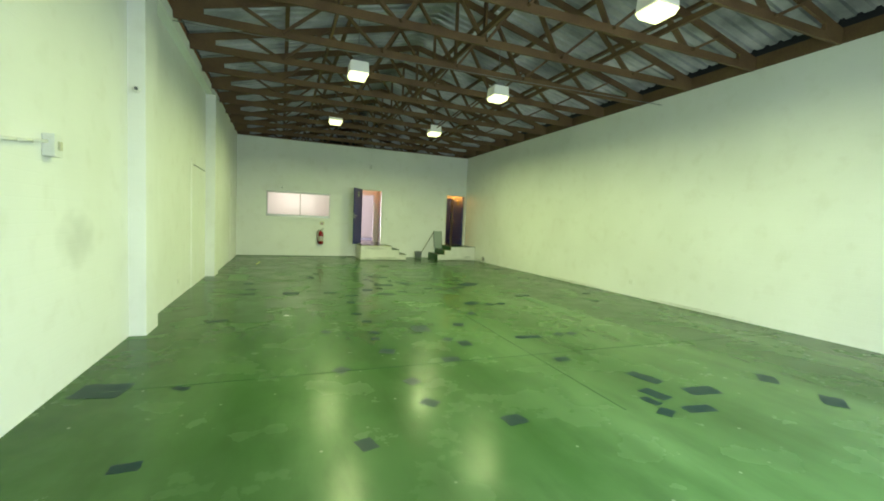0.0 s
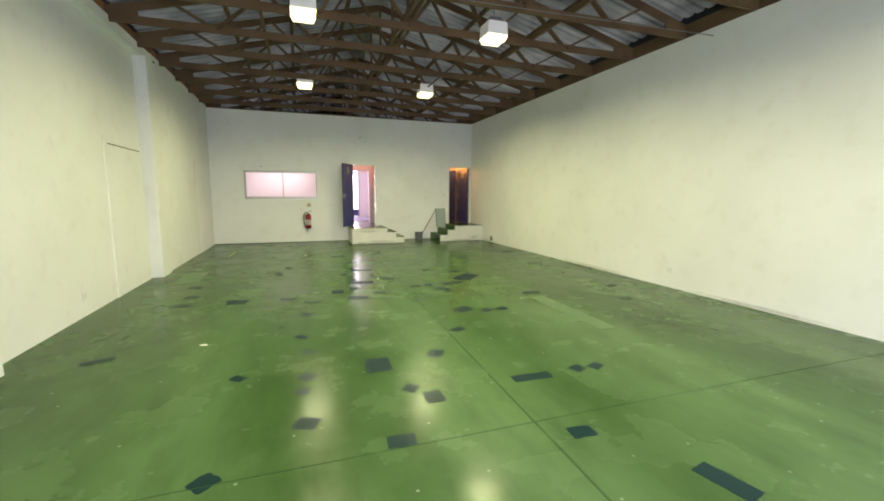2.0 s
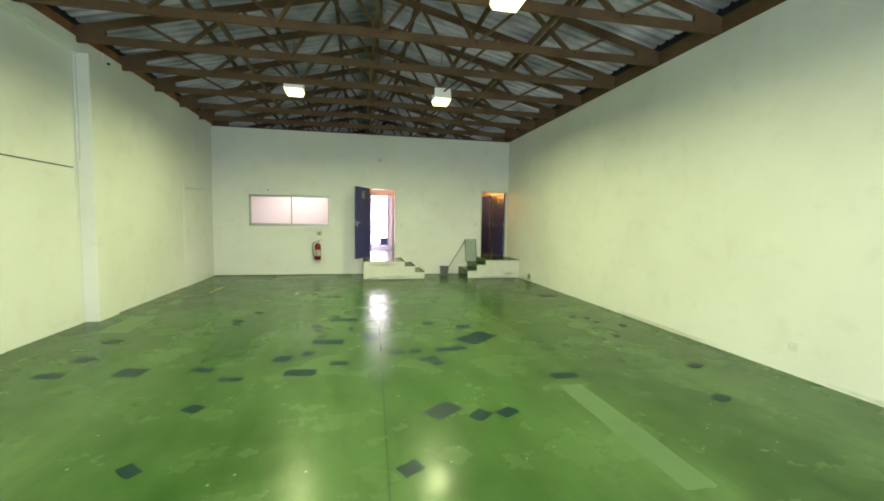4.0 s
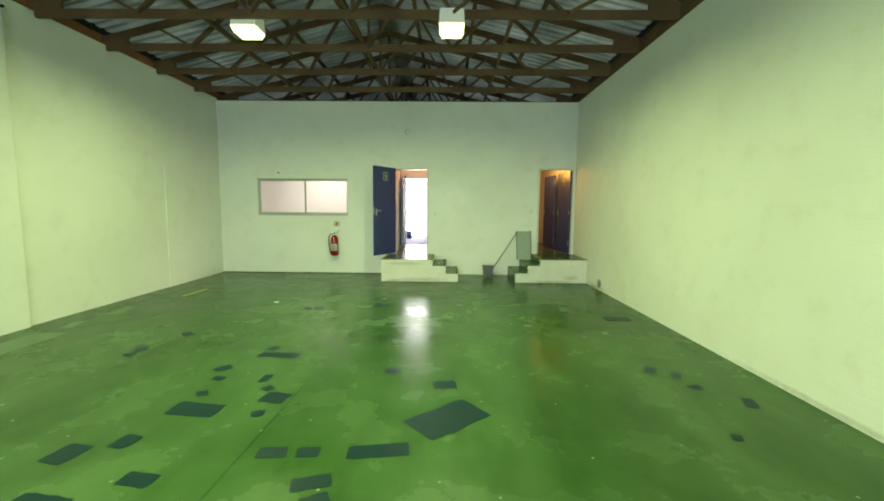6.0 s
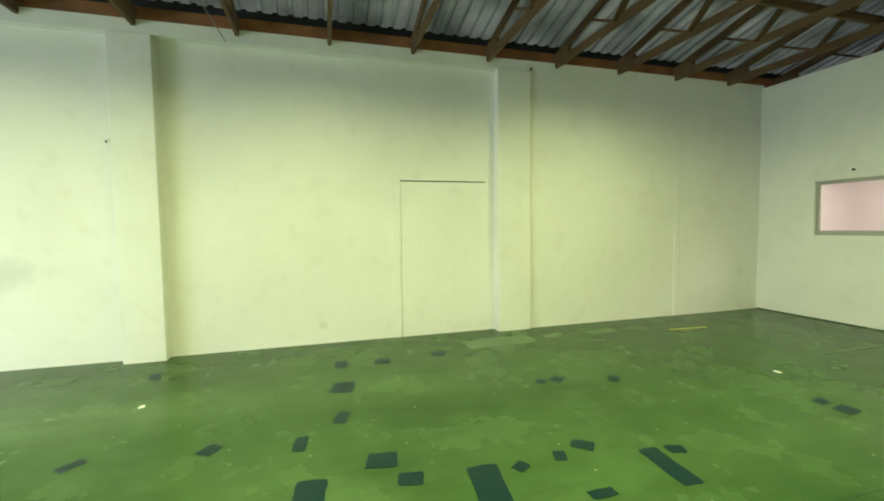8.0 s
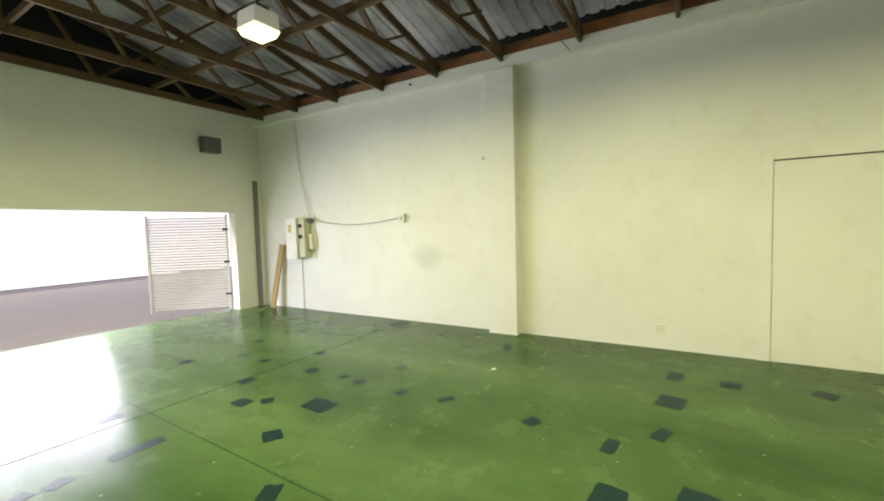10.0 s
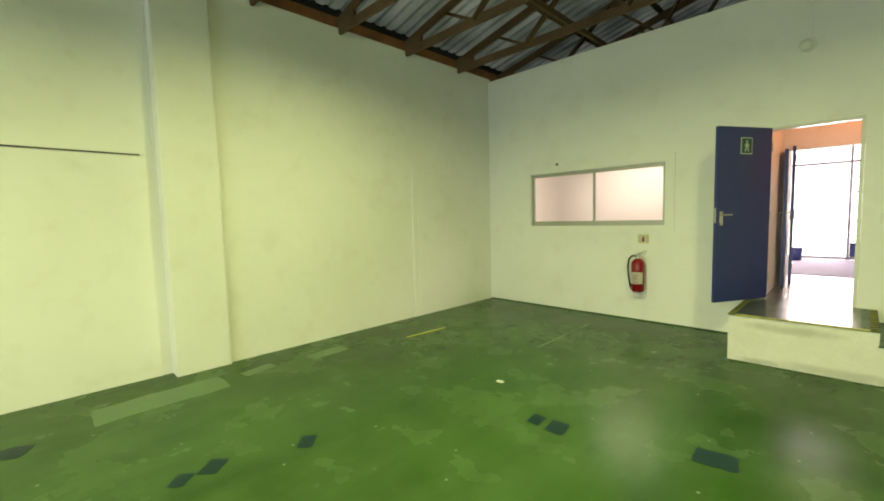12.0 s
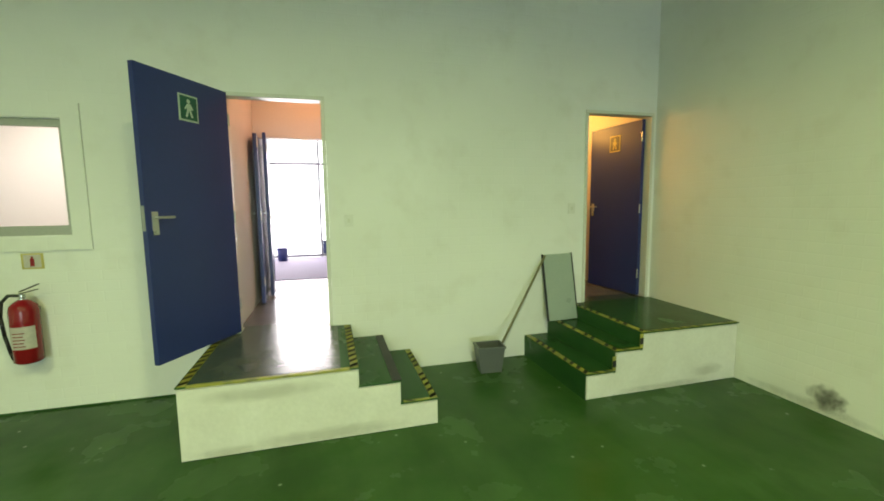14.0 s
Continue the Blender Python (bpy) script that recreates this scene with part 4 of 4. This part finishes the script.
floor_patch(-0.69, 3.83, 0.13, 0.07, -31, PATCH, 0.0008)
floor_patch(0.58, 3.93, 0.14, 0.13, 43, PATCH, 0.0008)
floor_patch(-1.24, 3.93, 0.34, 0.28, -10, PATCH, 0.0008)
floor_patch(1.71, 3.97, 0.19, 0.14, -5, PATCH, 0.0008)
floor_patch(1.13, 4.38, 0.16, 0.15, -26, PATCH, 0.0008)
floor_patch(2.09, 4.47, 0.19, 0.15, 89, PATCH, 0.0008)
floor_patch(3.02, 4.54, 0.37, 0.12, -2, PATCH, 0.0008)
floor_patch(3.71, 4.56, 0.15, 0.11, 24, PATCH, 0.0008)
floor_patch(3.51, 4.57, 0.14, 0.12, 23, PATCH, 0.0008)
floor_patch(1.95, 4.67, 0.13, 0.12, 53, PATCH, 0.0008)
floor_patch(1.11, 4.88, 0.11, 0.11, 75, PATCH, 0.0008)
floor_patch(1.15, 5.15, 0.14, 0.12, -36, PATCH, 0.0008)
floor_patch(1.78, 5.22, 0.31, 0.23, 87, PATCH, 0.0008)
floor_patch(0.58, 5.30, 0.13, 0.10, -36, PATCH, 0.0008)
floor_patch(2.38, 5.32, 0.19, 0.15, 58, PATCH, 0.0008)
floor_patch(1.17, 5.74, 0.13, 0.11, -28, PATCH, 0.0008)
floor_patch(2.87, 5.95, 0.16, 0.13, 31, PATCH, 0.0008)
floor_patch(1.11, 6.23, 0.16, 0.10, -43, PATCH, 0.0008)
floor_patch(3.54, 6.60, 0.18, 0.14, 43, PATCH, 0.0008)
floor_patch(3.78, 6.61, 0.18, 0.13, 34, PATCH, 0.0008)
floor_patch(3.24, 6.73, 0.31, 0.21, 37, PATCH, 0.0008)
floor_patch(1.17, 7.11, 0.15, 0.13, -32, PATCH, 0.0008)
floor_patch(1.28, 7.75, 0.22, 0.10, -7, PATCH, 0.0008)
floor_patch(1.94, 7.83, 0.33, 0.19, -7, PATCH, 0.0008)
floor_patch(3.42, 7.91, 0.16, 0.12, 28, PATCH, 0.0008)
floor_patch(2.33, 8.07, 0.21, 0.12, -10, PATCH, 0.0008)
floor_patch(0.92, 8.07, 0.22, 0.11, -17, PATCH, 0.0008)
floor_patch(3.35, 8.07, 0.23, 0.12, 15, PATCH, 0.0008)
floor_patch(0.23, 8.11, 0.29, 0.23, -12, PATCH, 0.0008)
floor_patch(-0.50, 8.12, 0.27, 0.15, -6, PATCH, 0.0008)
floor_patch(1.68, 8.31, 0.21, 0.19, 79, PATCH, 0.0008)
floor_patch(3.00, 8.36, 0.19, 0.12, 6, PATCH, 0.0008)
floor_patch(3.23, 8.37, 0.15, 0.11, 7, PATCH, 0.0008)
floor_patch(3.69, 8.40, 0.40, 0.15, 7, PATCH, 0.0008)
floor_patch(1.95, 8.46, 0.16, 0.14, 75, PATCH, 0.0008)
floor_patch(-0.48, 8.61, 0.19, 0.18, 84, PATCH, 0.0008)
floor_patch(6.20, 8.63, 0.09, 0.07, 70, PATCH, 0.0008)
floor_patch(4.15, 8.84, 0.59, 0.36, 41, PATCH, 0.0008)
floor_patch(2.67, 8.87, 0.10, 0.10, -78, PATCH, 0.0008)
floor_patch(2.15, 8.92, 0.40, 0.21, -6, PATCH, 0.0008)
floor_patch(2.69, 9.14, 0.22, 0.19, -9, PATCH, 0.0008)
floor_patch(-0.56, 9.34, 0.19, 0.18, -24, PATCH, 0.0008)
floor_patch(4.12, 9.45, 0.21, 0.17, 7, PATCH, 0.0008)
floor_patch(6.40, 9.47, 0.12, 0.10, 12, PATCH, 0.0008)
floor_patch(2.44, 9.54, 0.17, 0.08, -90, PATCH, 0.0008)
floor_patch(1.92, 9.76, 0.16, 0.12, 50, PATCH, 0.0008)
floor_patch(0.71, 10.10, 0.14, 0.10, -42, PATCH, 0.0008)
floor_patch(2.32, 10.15, 0.44, 0.15, -3, PATCH, 0.0008)
floor_patch(0.70, 10.29, 0.17, 0.12, -46, PATCH, 0.0008)
floor_patch(1.92, 12.25, 0.15, 0.11, -85, PATCH, 0.0008)
floor_patch(2.10, 12.25, 0.18, 0.15, -82, PATCH, 0.0008)
floor_patch(3.05, 12.56, 0.24, 0.20, 9, PATCH, 0.0008)
floor_patch(2.89, 2.38, 0.15, 0.11, 30, PATCH, 0.0008)
floor_patch(4.57, 2.11, 0.26, 0.17, 35, PATCH, 0.0008)
floor_patch(-0.72, 6.12, 0.26, 0.1, 20, PATCH, 0.0008)
floor_patch(6.33, 7.36, 0.2, 0.13, 20, PATCH, 0.0008)
floor_patch(5.87, 6.55, 0.18, 0.13, 25, PATCH, 0.0008)
floor_patch(4.68, 7.32, 0.3, 0.14, 0, PATCH, 0.0008)
floor_patch(2.56, 9.32, 0.1, 0.09, -40, PATCH, 0.0008)
floor_patch(2.04, 9.20, 0.11, 0.09, -60, PATCH, 0.0008)
floor_patch(2.00, 9.52, 0.12, 0.09, -20, PATCH, 0.0008)
floor_patch(2.17, 10.36, 0.13, 0.1, 70, PATCH, 0.0008)
floor_patch(3.61, 9.75, 0.16, 0.13, 4, PATCH, 0.0008)
floor_patch(0.87, 10.86, 0.16, 0.11, -42, PATCH, 0.0008)
floor_patch(6.18, 9.86, 0.18, 0.11, 60, PATCH, 0.0008)
floor_patch(6.37, 9.73, 0.17, 0.09, 65, PATCH, 0.0008)
floor_patch(6.68, 9.17, 0.18, 0.1, 70, PATCH, 0.0008)
floor_patch(6.64, 11.84, 0.36, 0.22, 0, PATCH, 0.0008)
floor_patch(6.38, 12.24, 0.12, 0.1, 10, PATCH, 0.0008)
